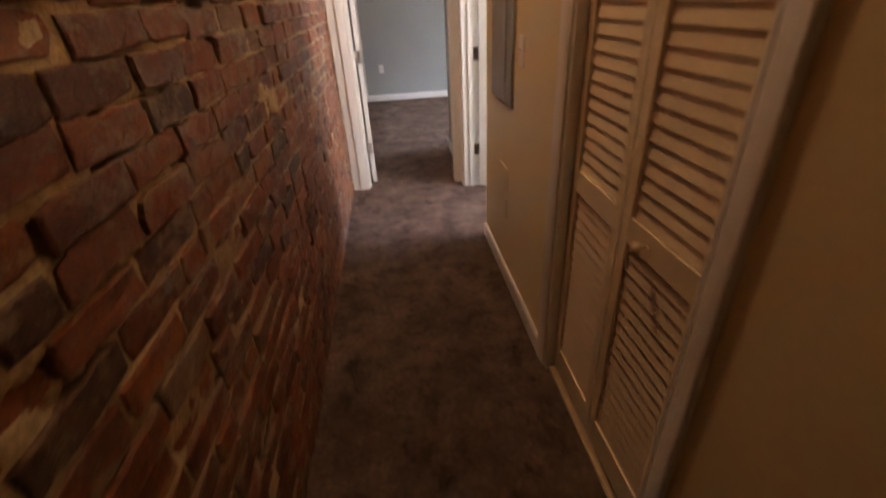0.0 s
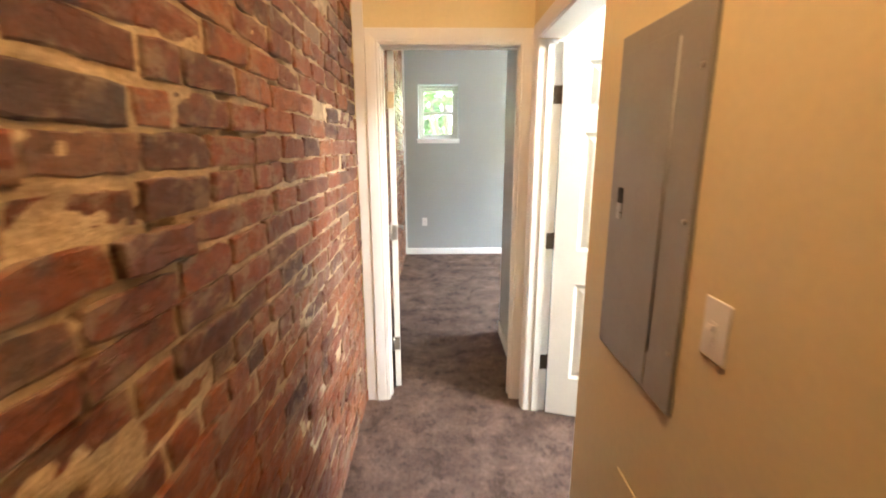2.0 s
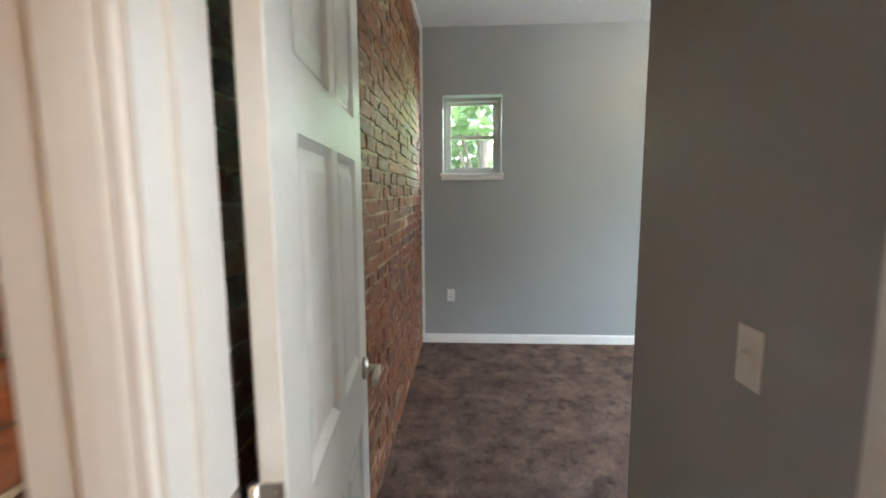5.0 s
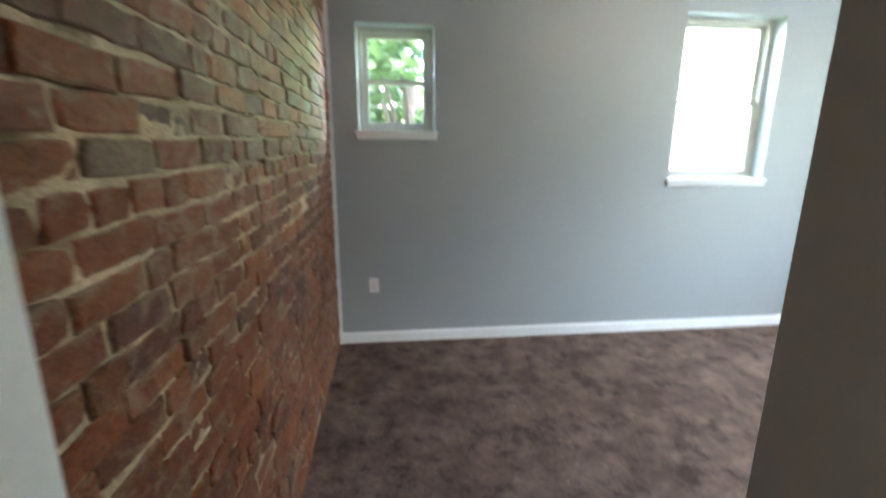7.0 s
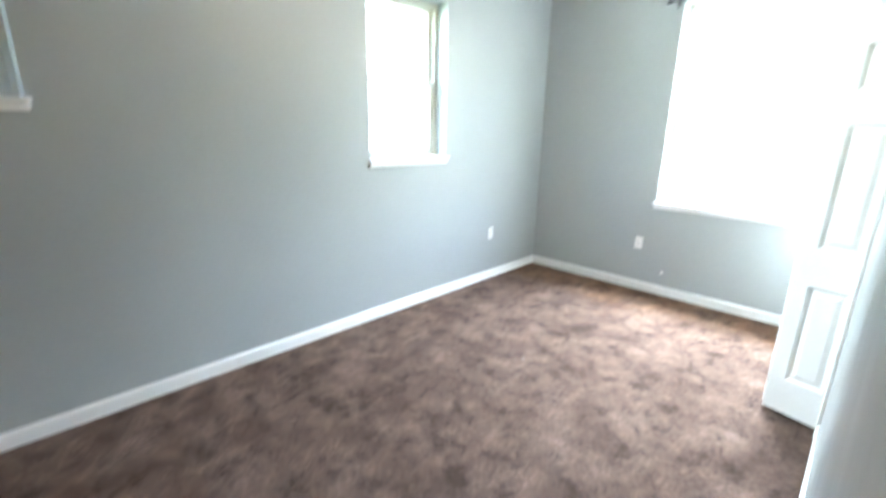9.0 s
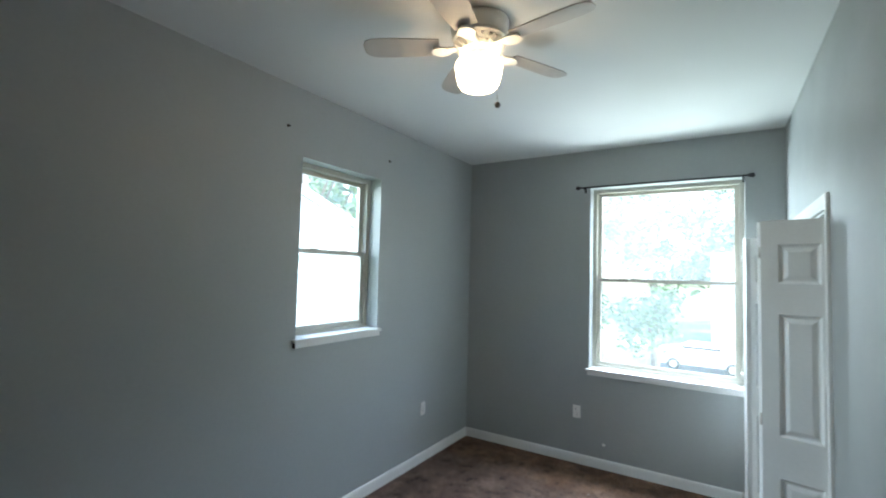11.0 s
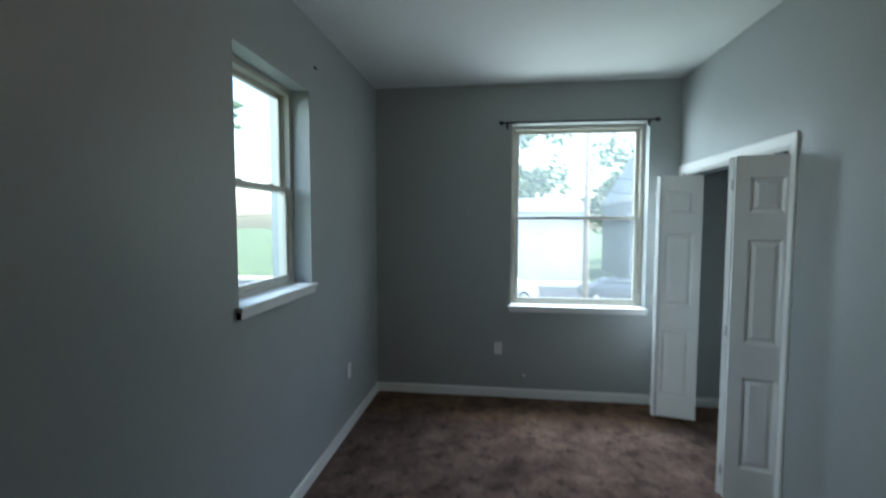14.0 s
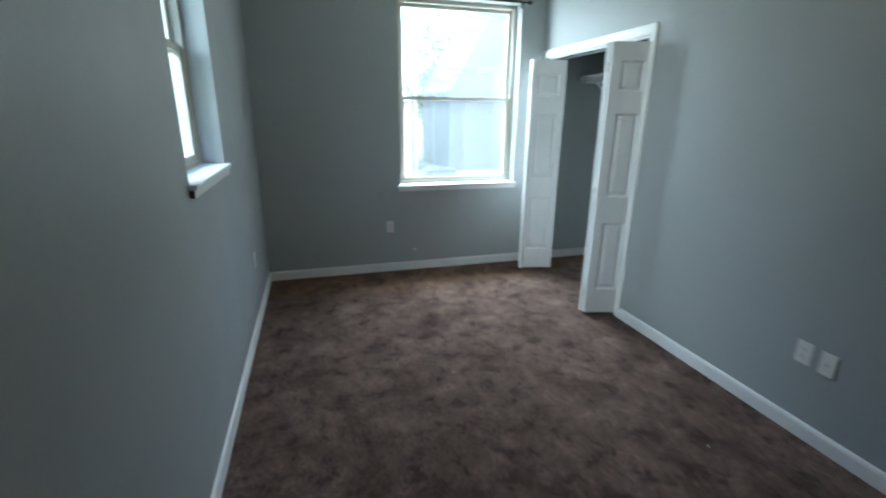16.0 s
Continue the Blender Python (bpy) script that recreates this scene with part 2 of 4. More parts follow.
M_PANEL = material("grey_enamelled_steel", (0.30, 0.29, 0.265), 0.42, metal=0.1, var=0.06, scale=5, grain=0.03, gscale=90, bump=0.08, bscale=300)
M_PLATE = material("white_plastic", (0.80, 0.79, 0.75), 0.35, var=0.03, scale=20)
M_DARK = material("black_iron", (0.02, 0.02, 0.022), 0.45, metal=0.4, var=0.2, scale=30)
M_NICKEL = material("satin_nickel", (0.55, 0.52, 0.48), 0.33, metal=1.0, var=0.08, scale=40)
M_BRASS = material("worn_brass", (0.62, 0.53, 0.38), 0.35, metal=1.0, var=0.15, scale=60)
M_BRONZE = material("bronze_hinge", (0.10, 0.075, 0.055), 0.4, metal=0.8, var=0.15, scale=60)
M_SILL_SHADE = material("sill_end_shade", (0.075, 0.05, 0.035), 0.8, var=0.3, scale=40, grain=0.2, gscale=150)
M_PALE = material("pale_wood", (0.55, 0.42, 0.26), 0.6, var=0.12, scale=14, grain=0.06, gscale=120)
M_HOLE = material("black_slot", (0.015, 0.014, 0.013), 0.8)
M_RED = material("red_cloth", (0.11, 0.02, 0.028), 0.8, var=0.2, scale=40, bump=0.3, bscale=400)
M_PAPER = material("paper_scrap", (0.8, 0.78, 0.72), 0.8, var=0.05, scale=90)
M_MORTAR = material("lime_mortar", (0.46, 0.345, 0.22), 0.8, var=0.26, scale=8, grain=0.22, gscale=110, bump=1.0, bscale=140, spec=0.25, dirt=(0.17, 0.10, 0.06), dscale=9)
M_BRICK = brick_material("old_brick", False)
M_BRICK_ONE = brick_material("old_brick_single", True)
M_CARPET = carpet_material()
M_GLASS = glass_material("window_glass")
# almost no added haze, so the foliage behind stays green
M_GLASS_LOW_HAZE = glass_material("low_haze_window_glass", veil_share=0.003)
M_GLOBE = glow_material("lit_opal_glass", (1.0, 0.70, 0.40), 0.85)
M_FAN = material("white_fan_enamel", (0.78, 0.77, 0.74), 0.35, var=0.03, scale=10)
# one even grey, darker than the fan body
M_BLADE = material("grey_fan_blade", (0.46, 0.44, 0.42), 0.5, var=0.05, scale=10)
M_GRASS = material("grass", (0.10, 0.14, 0.05), 0.9, var=0.35, scale=0.6, grain=0.25, gscale=9)
M_ROAD = material("asphalt", (0.055, 0.055, 0.058), 0.9, var=0.15, scale=0.7, grain=0.15, gscale=30)
M_PAVE = material("concrete", (0.5, 0.49, 0.46), 0.85, var=0.1, scale=1.0, grain=0.1, gscale=20)
M_SIDING = material("white_siding", (0.5, 0.52, 0.53), 0.6, var=0.06, scale=0.8)
M_SLATE = material("grey_cladding", (0.07, 0.075, 0.085), 0.7, var=0.12, scale=0.9)
M_PALE_SIDING = material("pale_blue_siding", (0.28, 0.335, 0.345), 0.7, var=0.08, scale=0.8, grain=0.06, gscale=6)
M_ROOF = material("asphalt_shingle", (0.24, 0.23, 0.22), 0.9, var=0.2, scale=1.2, grain=0.2, gscale=14)
M_BARK = material("bark", (0.12, 0.09, 0.065), 0.9, var=0.3, scale=6, bump=0.8, bscale=40)
M_LEAF = material("leaf", (0.085, 0.14, 0.045), 0.55, var=0.45, scale=1.6)
M_POLE = material("weathered_pole", (0.20, 0.16, 0.12), 0.85, var=0.2, scale=4)
M_CAR = material("car_paint_dark", (0.05, 0.055, 0.065), 0.25, var=0.05, scale=3)
M_CARW = material("car_paint_white", (0.7, 0.7, 0.7), 0.25, var=0.03, scale=3)
M_TYRE = material("tyre_rubber", (0.02, 0.02, 0.02), 0.85)
M_WINDARK = material("dark_window_glass", (0.03, 0.035, 0.04), 0.12)


# ---- mesh helpers ----
def part(name, bm, mat, parent=None, label=""):
    """One mesh object from a bmesh, under a thing or a part."""
    me = bpy.data.meshes.new(name)
    bm.to_mesh(me)
    bm.free()
    me.materials.append(mat)
    ob = new(name, me)
    if parent:
        ob.parent = parent
    return tagged(ob, label)


def thing(name, label, category, m=Matrix(), group="", kind=""):
    """An Empty that parents the parts of a thing."""
    ob = new(name)
    ob.empty_display_size = 0.1
    ob.matrix_world = m
    return tagged(ob, label, category, group, kind)


def solid(name, bm, mat, label="", category="", kind="structure", m=None):
    """A top-level object of one mesh."""
    ob = part(name, bm, mat)
    if m:
        ob.matrix_world = m
    return tagged(ob, label, category, "", kind)


def add_box(bm, x0, x1, y0, y1, z0, z1, bevel=0.0):
    r = bmesh.ops.create_cube(bm, size=1)
    vs = r["verts"]
    for v in vs:
        v.co = Vector(((x0 + x1) / 2 + v.co.x * (x1 - x0), (y0 + y1) / 2 + v.co.y * (y1 - y0), (z0 + z1) / 2 + v.co.z * (z1 - z0)))
    if bevel:
        es = list({e for v in vs for e in v.link_edges})
        bmesh.ops.bevel(bm, geom=es, offset=bevel, segments=2, profile=0.6, affect="EDGES")
    return bm


def box(x0, x1, y0, y1, z0, z1, bevel=0.0):
    return add_box(bmesh.new(), x0, x1, y0, y1, z0, z1, bevel)


def lathe(profile, segs=32, m=Matrix()):
    """A turned body from (radius, height) pairs, about z."""
    bm = bmesh.new()
    rings = []
    for r, z in profile:
        rings.append([bm.verts.new(m @ Vector((r * math.cos(a), r * math.sin(a), z))) for a in (2 * math.pi * i / segs for i in range(segs))])
    for a, b in zip(rings, rings[1:]):
        for i in range(segs):
            bm.faces.new((a[i], a[(i + 1) % segs], b[(i + 1) % segs], b[i]))
    for ring in (rings[0], rings[-1]):
        bm.faces.new(ring)
    bmesh.ops.recalc_face_normals(bm, faces=bm.faces)
    for f in bm.faces:
        f.smooth = len(f.verts) == 4
    return bm


def tube(points, r, segs=10):
    """A round bar along points."""
    bm = bmesh.new()
    pts = [Vector(p) for p in points]
    rings = []
    for i, p in enumerate(pts):
        d = (pts[min(i + 1, len(pts) - 1)] - pts[max(i - 1, 0)]).normalized()
        q = d.to_track_quat("Z", "Y")
        rings.append([bm.verts.new(p + q @ Vector((r * math.cos(a), r * math.sin(a), 0))) for a in (2 * math.pi * k / segs for k in range(segs))])
    for a, b in zip(rings, rings[1:]):
        for k in range(segs):
            bm.faces.new((a[k], a[(k + 1) % segs], b[(k + 1) % segs], b[k])).smooth = True
    bm.faces.new(rings[0])
    bm.faces.new(rings[-1])
    bmesh.ops.recalc_face_normals(bm, faces=bm.faces)
    return bm


def sweep(profile, path, up):
    """A moulding: a closed profile of (out, side) swept along straight path points; side grows along cross(up, direction)."""
    bm = bmesh.new()
    pts = [Vector(p) for p in path]
    up = Vector(up)
    dirs = [(b - a).normalized() for a, b in zip(pts, pts[1:])]
    sides = [up.cross(d).normalized() for d in dirs]
    rings = []
    for i, p in enumerate(pts):
        if i == 0:
            s = sides[0]
        elif i == len(pts) - 1:
            s = sides[-1]
        else:
            s = sides[i - 1] + sides[i]
            s = s / s.dot(sides[i])
        rings.append([bm.verts.new(p + up * o + s * w) for o, w in profile])
    n = len(profile)
    for a, b in zip(rings, rings[1:]):
        for k in range(n):
            bm.faces.new((a[k], a[(k + 1) % n], b[(k + 1) % n], b[k]))
    bm.faces.new(rings[0])
    bm.faces.new(rings[-1])
    bmesh.ops.recalc_face_normals(bm, faces=bm.faces)
    return bm


def slab_with_holes(length, height, thick, holes):
    """A wall in its own frame: x along, y into the wall, z up, with holes (x0, x1, z0, z1) right through it."""
    xs = sorted({0, length, *(h[0] for h in holes), *(h[1] for h in holes)})
    zs = sorted({0, height, *(h[2] for h in holes), *(h[3] for h in holes)})
    xs = [v for v in xs if 0 <= v <= length]
    zs = [v for v in zs if 0 <= v <= height]
    full = lambda i, k: 0 <= i < len(xs) - 1 and 0 <= k < len(zs) - 1 and not any(
        h[0] <= (xs[i] + xs[i + 1]) / 2 <= h[1] and h[2] <= (zs[k] + zs[k + 1]) / 2 <= h[3] for h in holes)
    bm = bmesh.new()
    v = {}

    def at(i, k, y):
        if (i, k, y) not in v:
            v[i, k, y] = bm.verts.new((xs[i], y, zs[k]))
        return v[i, k, y]

    for i in range(len(xs) - 1):
        for k in range(len(zs) - 1):
            if not full(i, k):
                continue
            for y in (0, thick):
                bm.faces.new([at(i, k, y), at(i + 1, k, y), at(i + 1, k + 1, y), at(i, k + 1, y)])
            for (di, dk), (a, b) in {(-1, 0): ((i, k), (i, k + 1)), (1, 0): ((i + 1, k), (i + 1, k + 1)), (0, -1): ((i, k), (i + 1, k)), (0, 1): ((i, k + 1), (i + 1, k + 1))}.items():
                if not full(i + di, k + dk):
                    bm.faces.new([at(*a, 0), at(*b, 0), at(*b, thick), at(*a, thick)])
    bmesh.ops.recalc_face_normals(bm, faces=bm.faces)
    return bm


def wall(name, start, end, height, thick, holes, mat, label):
    """A wall from start to end (x, y); its face looks to the walker's right as one goes from start to end reversed: thickness lies to the left of start->end."""
    d = Vector((end[0] - start[0], end[1] - start[1], 0))
    m = Matrix.Translation((start[0], start[1], 0)) @ pose(0, 0, 0, 0, 0, math.degrees(math.atan2(d.y, d.x)))
    return solid(name, slab_with_holes(d.length, height, thick, holes), mat, label, "wall", m=m)


# ---- the large structure ----
H = 2.92
BX = -0.178         # face of the brick wall
HX = 0.761         # hall's right wall
PX = 0.780         # passage's right wall
FY = 7.778         # far wall
WX = 4.714          # window wall
AY = 3.98          # hall face of the bedroom's door wall

solid("floor", box(-0.35, 5.0, -1.75, 8.05, -0.2, 0), M_CARPET, "worn brown carpet with trodden stains", "floor")
solid("ceiling", box(-0.35, 5.0, -1.75, 8.05, H, H + 0.15), M_CEIL, "plain white painted ceiling", "ceiling")
wall("wall_far", (-0.35, FY), (5.0, FY), H, 0.26, [(0.375, 0.913, 1.615, 2.324), (2.758, 3.555, 1.272, 2.472)], M_GREY, "light grey painted wall with two windows")
wall("wall_window", (WX, FY - 0.002), (WX, 4.2), H, 0.26, [(FY - 0.002 - 6.49, FY - 0.002 - 5.285, 0.875, 2.56)], M_GREY, "grey painted wall with a tall window")
# bedroom's near wall with the closet opening, slightly out of square
NS, NE = (WX - 0.002, 5.025), (PX, 4.995)
NL = math.hypot(NS[0] - NE[0], NS[1] - NE[1])
wall("wall_near", NS, NE, H, 0.10, [(0.07, NS[0] - 3.217, 0.0, 2.088)], M_GREY, "grey painted wall with a closet opening")
wall("wall_passage", (PX, 4.895), (PX, 4.098), H, 0.09, [], M_GREY, "grey painted wall of the short passage")
wall("wall_door", (BX - 0.12, AY), (0.90, AY), H, 0.115, [(-0.05 - (BX - 0.12), 0.711 - (BX - 0.12), 0, 2.045)], M_CREAM, "cream painted wall round the bedroom door")
wall("wall_hall", (HX, AY - 0.001), (HX, -1.6), H, 0.115,
     [(AY - 0.001 - 3.856, AY - 0.001 - 2.968, 0, 2.045), (AY - 0.001 - 1.725, AY - 0.001 - 0.985, 0, 2.045)], M_CREAM, "cream painted hall wall with two openings")
wall("wall_back", (0.9, -1.6), (-0.35, -1.6), H, 0.115, [], M_CREAM, "cream painted wall closing the hall")
# side room seen through its open door
wall("wall_side_room", (3.0, 4.85), (3.0, 2.2), H, 0.2, [(0.85, 1.95, 0.8, 2.2)], M_GREY, "grey painted wall with a window")
wall("wall_side_room", (0.875, 2.3), (3.0, 2.3), H, 0.1, [], M_GREY, "grey painted wall")
bpy.data.objects["wall_side_room.001"].matrix_world = pose(3.0, 2.3, 0, 0, 0, 180)
wall("wall_side_room", (0.88, 3.95), (2.998, 3.95), H, 0.1, [], M_GREY, "grey painted wall")
# closets
wall("wall_closet", (3.05, 4.3), (WX, 4.3), H, 0.1, [], M_CLOSET_LIT, "grey painted closet wall, colour lightened to brighten the closet")
bpy.data.objects["wall_closet"].matrix_world = pose(WX, 4.3, 0, 0, 0, 180)
wall("wall_closet", (3.1, 4.3), (3.1, 4.93), H, 0.08, [], M_CLOSET_LIT, "grey painted closet wall, colour lightened to brighten the closet")
solid("wall_louver_closet", box(1.45, 1.55, 0.7, 2.0, 0, H), M_CREAM, "cream painted closet wall", "wall")
solid("wall_louver_closet", box(0.873, 1.45, 0.7, 0.8, 0, H), M_CREAM, "cream painted closet wall", "wall")
solid("wall_louver_closet", box(0.873, 1.45, 1.9, 2.0, 0, H), M_CREAM, "cream painted closet wall", "wall")

# baseboards, a rounded-top profile
BASE = [(0, 0), (0.014, 0), (0.014, 0.068), (0.011, 0.080), (0.005, 0.087), (0, 0.087)]


def baseboard(path, out):
    bm = bmesh.new()
    rings = []
    out = Vector((*out, 0)).normalized()
    for p in path:
        rings.append([bm.verts.new(Vector((*p, 0)) + out * o + Vector((0, 0, z))) for o, z in BASE])
    n = len(BASE)
    for a, b in zip(rings, rings[1:]):
        for k in range(n):
            bm.faces.new((a[k], a[(k + 1) % n], b[(k + 1) % n], b[k]))
    bm.faces.new(rings[0])
    bm.faces.new(rings[-1])
    bmesh.ops.recalc_face_normals(bm, faces=bm.faces)
    solid("baseboard", bm, M_TRIM, "white painted wooden baseboard along the wall", "baseboard")


baseboard([(BX + 0.02, FY), (WX, FY)], (0, -1))
baseboard([(WX, FY - 0.015), (WX, 5.05)], (-1, 0))
baseboard([(3.145, 5.013), (PX - 0.014, 4.995)], (0, 1))
baseboard([(PX, 5.007), (PX, 4.11)], (-1, 0))
baseboard([(WX, 4.93), (WX, 4.3)], (-1, 0))
baseboard([(HX, 2.966), (HX, 1.809)], (-1, 0))
baseboard([(HX, 0.921), (HX, -1.6)], (-1, 0))

# white strips where the brick meets the plaster
solid("trim_corner", box(BX - 0.01, BX + 0.022, FY - 0.02, FY, 0, H, 0.003), M_TRIM, "white painted corner strip beside the brick", "trim")
solid("trim_top", box(BX - 0.01, BX + 0.02, 4.1, FY - 0.021, H - 0.03, H, 0.003), M_TRIM, "white painted strip along the brick's top", "trim")
solid("trim_strip", box(BX + 0.004, -0.118, AY - 0.010, AY + 0.002, 0, H, 0.002), M_TRIM, "white painted filler strip beside the brick", "trim")

# moulded casings
CASING = [(0, 0), (0.010, 0.002), (0.012, 0.010), (0.010, 0.014), (0.013, 0.022), (0.016, 0.045), (0.017, 0.066), (0.014, 0.072), (0, 0.072)]


def casing(name, path, up, label):
    solid(name, sweep(CASING, path, up), M_TRIM, label, "casing")


casing("casing_bedroom", [(-0.045, AY, 0), (-0.045, AY, 2.038), (0.690, AY, 2.038), (0.690, AY, 0)], (0, -1, 0), "white moulded casing round the bedroom door")
casing("casing_side", [(HX, 3.848, 0), (HX, 3.848, 2.038), (HX, 2.972, 2.038)], (-1, 0, 0), "white moulded casing round the side door")
casing("casing_louver", [(HX, 1.735, 0), (HX, 1.735, 2.06), (HX, 0.995, 2.06), (HX, 0.995, 0)], (-1, 0, 0), "white moulded casing round the louvered closet")
cny = lambda x: NE[1] + (NS[1] - NE[1]) * (x - NE[0]) / (NS[0] - NE[0])
casing("casing_closet", [(4.638, 5.0245, 0), (4.638, 5.0245, 2.083), (3.222, 5.0135, 2.083), (3.222, 5.0135, 0)], (0, 1, 0), "white moulded casing round the bedroom closet")


def jamb(name, rects, label):
    """Boards that line an opening."""
    head = solid(name, box(*rects[0], 0.0015), M_TRIM, label, "jamb")
    for i, r in enumerate(rects[1:]):
        part("jamb_board" if i < 2 else "door_stop", box(*r, 0.0015), M_TRIM, head)


jamb("jamb_bedroom", [(-0.05, -0.037, AY - 0.004, AY + 0.119, 0, 2.032), (0.698, 0.711, AY - 0.004, AY + 0.119, 0, 2.032), (-0.05, 0.711, AY - 0.004, AY + 0.119, 2.032, 2.045),
                      (-0.037, -0.026, AY + 0.04, AY + 0.078, 0, 2.02), (0.687, 0.698, AY + 0.04, AY + 0.078, 0, 2.02), (-0.026, 0.687, AY + 0.04, AY + 0.078, 2.02, 2.032)], "white painted door frame of the bedroom")
jamb("jamb_side", [(HX - 0.004, HX + 0.119, 3.843, 3.856, 0, 2.032), (HX - 0.002, HX + 0.119, 2.97, 3.843, 2.034, 2.0455),
                   (HX + 0.04, HX + 0.078, 3.832, 3.843, 0, 2.02)], "white painted door frame of the side room")
jamb("jamb_louver", [(HX - 0.004, HX + 0.117, 1.713, 1.7255, 0, 2.06), (HX - 0.004, HX + 0.117, 0.9845, 0.997, 0, 2.06)], "white painted frame of the louvered closet")
jamb("jamb_closet", [(4.628, 4.645, 4.924, 5.022, 0, 2.075), (3.212, 3.226, 4.912, 5.010, 0, 2.075), (3.226, 4.628, 4.915, 5.010, 2.072, 2.087)], "white painted frame of the bedroom closet")

# ---- windows ----
def window(name, m, w, h, label):
    """A double-hung window set back in a plastered reveal. Frame: x across, y outwards, z up from the opening's lower edge at the wall's face."""
    top = thing(name, label, "window", m, kind="structure")
    f = bmesh.new()
    d0, d1 = 0.115, 0.20
    fw = 0.034
    for r in ((0, fw, d0, d1, 0, h), (w - fw, w, d0, d1, 0, h), (fw, w - fw, d0, d1, h - fw, h), (fw, w - fw, d0, d1, 0, 0.03)):
        add_box(f, *r, 0.002)
    for x in (fw, w - fw - 0.008):
        add_box(f, x, x + 0.008, d0 + 0.036, d0 + 0.044, 0.03, h - fw)
    fr = part("window_frame", f, M_VINYL, top, "almond vinyl frame")
    mid = 0.03 + (h - fw - 0.03) * 0.49
    sw = 0.036
    for nm, z0, z1, y in (("lower_sash", 0.03, mid + 0.016, d0 + 0.012), ("upper_sash", mid - 0.016, h - fw, d0 + 0.048)):
        s = bmesh.new()
        a, b = fw + 0.002, w - fw - 0.002
        for r in ((a, a + sw, z0, z1), (b - sw, b, z0, z1), (a + sw, b - sw, z0, z0 + sw - 0.004), (a + sw, b - sw, z1 - sw + 0.004, z1)):
            add_box(s, r[0], r[1], y, y + 0.026, r[2], r[3], 0.003)
        sash = part(nm, s, M_VINYL, top)
        part("pane", box(a + sw - 0.004, b - sw + 0.004, y + 0.011, y + 0.015, z0 + sw - 0.008, z1 - sw + 0.008), M_GLASS_LOW_HAZE if name == "window_1" else M_GLASS, sash, "clear glass")
    for u in ((0.3, 0.7) if w > 0.6 else (0.36, 0.64)):
        part("sash_lock", box(w * u - 0.025, w * u + 0.025, d0 + 0.014, d0 + 0.036, mid + 0.016, mid + 0.026, 0.003), M_VINYL, top)
    s = bmesh.new()
    add_box(s, -0.028, w + 0.022, -0.034, 0.0, -0.020, 0.004, 0.006)
    add_box(s, 0.001, w - 0.001, -0.004, d0, -0.014, 0.004)
    part("window_sill", s, M_TRIM, top, "white painted sill board")
    part("apron", box(-0.018, w + 0.013, -0.022, 0.0, -0.056, -0.0202, 0.006), M_TRIM, top)
    # the shadow at the apron's left end, made as a thin dark piece
    part("sill_end", box(-0.0208, -0.0178, -0.021, -0.001, -0.053, -0.022), M_SILL_SHADE, top, "dark brown piece for the shadow at the sill's end")
    return top


window("window_1", pose(0.025, FY, 1.617), 0.538, 0.707, "small white-silled double-hung window in the grey wall")
window("window_2", pose(2.408, FY, 1.274), 0.797, 1.198, "double-hung window with almond frame and white sill")
window("window_3", pose(WX, 6.49, 0.877, 0, 0, -90), 1.205, 1.683, "tall double-hung window with almond frame and white sill")

# ---- panelled doors ----
def panelled_leaf(parent, width, height, thick, cells, mat=None):
    """A moulded leaf: x along its width, y through it, z up, with sunk and raised panels (x0, x1, z0, z1) on both faces."""
    mat = mat or M_DOOR
    body = part("leaf", slab_with_holes(width, height, thick, cells), mat, parent)
    b = body.modifiers.new("soft_edges", "BEVEL")
    b.width, b.segments, b.limit_method, b.angle_limit = 0.002, 1, "ANGLE", radians(60)
    for x0, x1, z0, z1 in cells:
        bm = bmesh.new()
        for side in (0, 1):
            rings = []
            for inset, depth in ((0, 0.0), (0.006, 0.004), (0.014, 0.011), (0.022, 0.0115), (0.045, 0.003), (0.048, 0.0025)):
                y = depth if side == 0 else thick - depth
                i = min(inset, (x1 - x0) / 2 - 0.02)
                rings.append([bm.verts.new((x, y, z)) for x, z in ((x0 + i, z0 + i), (x1 - i, z0 + i), (x1 - i, z1 - i), (x0 + i, z1 - i))])
            for p, q in zip(rings, rings[1:]):
                for k in range(4):
                    bm.faces.new((p[k], p[(k + 1) % 4], q[(k + 1) % 4], q[k]))
            bm.faces.new(rings[-1])
        bmesh.ops.recalc_face_normals(bm, faces=bm.faces)
        part("panel", bm, mat, body)
    return body


def six_cells(w, mid=1.572, low=1.682):
    s, m = 0.118, 0.062
    half = w / 2
    return [(a, b, z0, z1) for a, b in ((s, half - m / 2), (half + m / 2, w - s)) for z0, z1 in ((0.235, 0.785), (0.972, mid), (low, 1.905))]


def hinge(parent, x, y, z, mat, label):
    """Two plates and a knuckle; the knuckle stands at x, y."""
    h = part("hinge", tube([(x, y, z - 0.045), (x, y, z + 0.045)], 0.0065, 12), mat, parent, label)
    part("hinge_plate", box(-0.0025, 0.0005, 0.004, 0.036, z - 0.044, z + 0.044, 0.001), mat, h)
    bm = bmesh.new()
    for dz in (-0.03, -0.01, 0.01, 0.03):
        bmesh.ops.create_uvsphere(bm, u_segments=8, v_segments=5, radius=0.0035, matrix=Matrix.Translation((-0.002, 0.014 if dz in (-0.01, 0.03) else 0.026, z + dz)))
    part("screw", bm, mat, h)
    return h


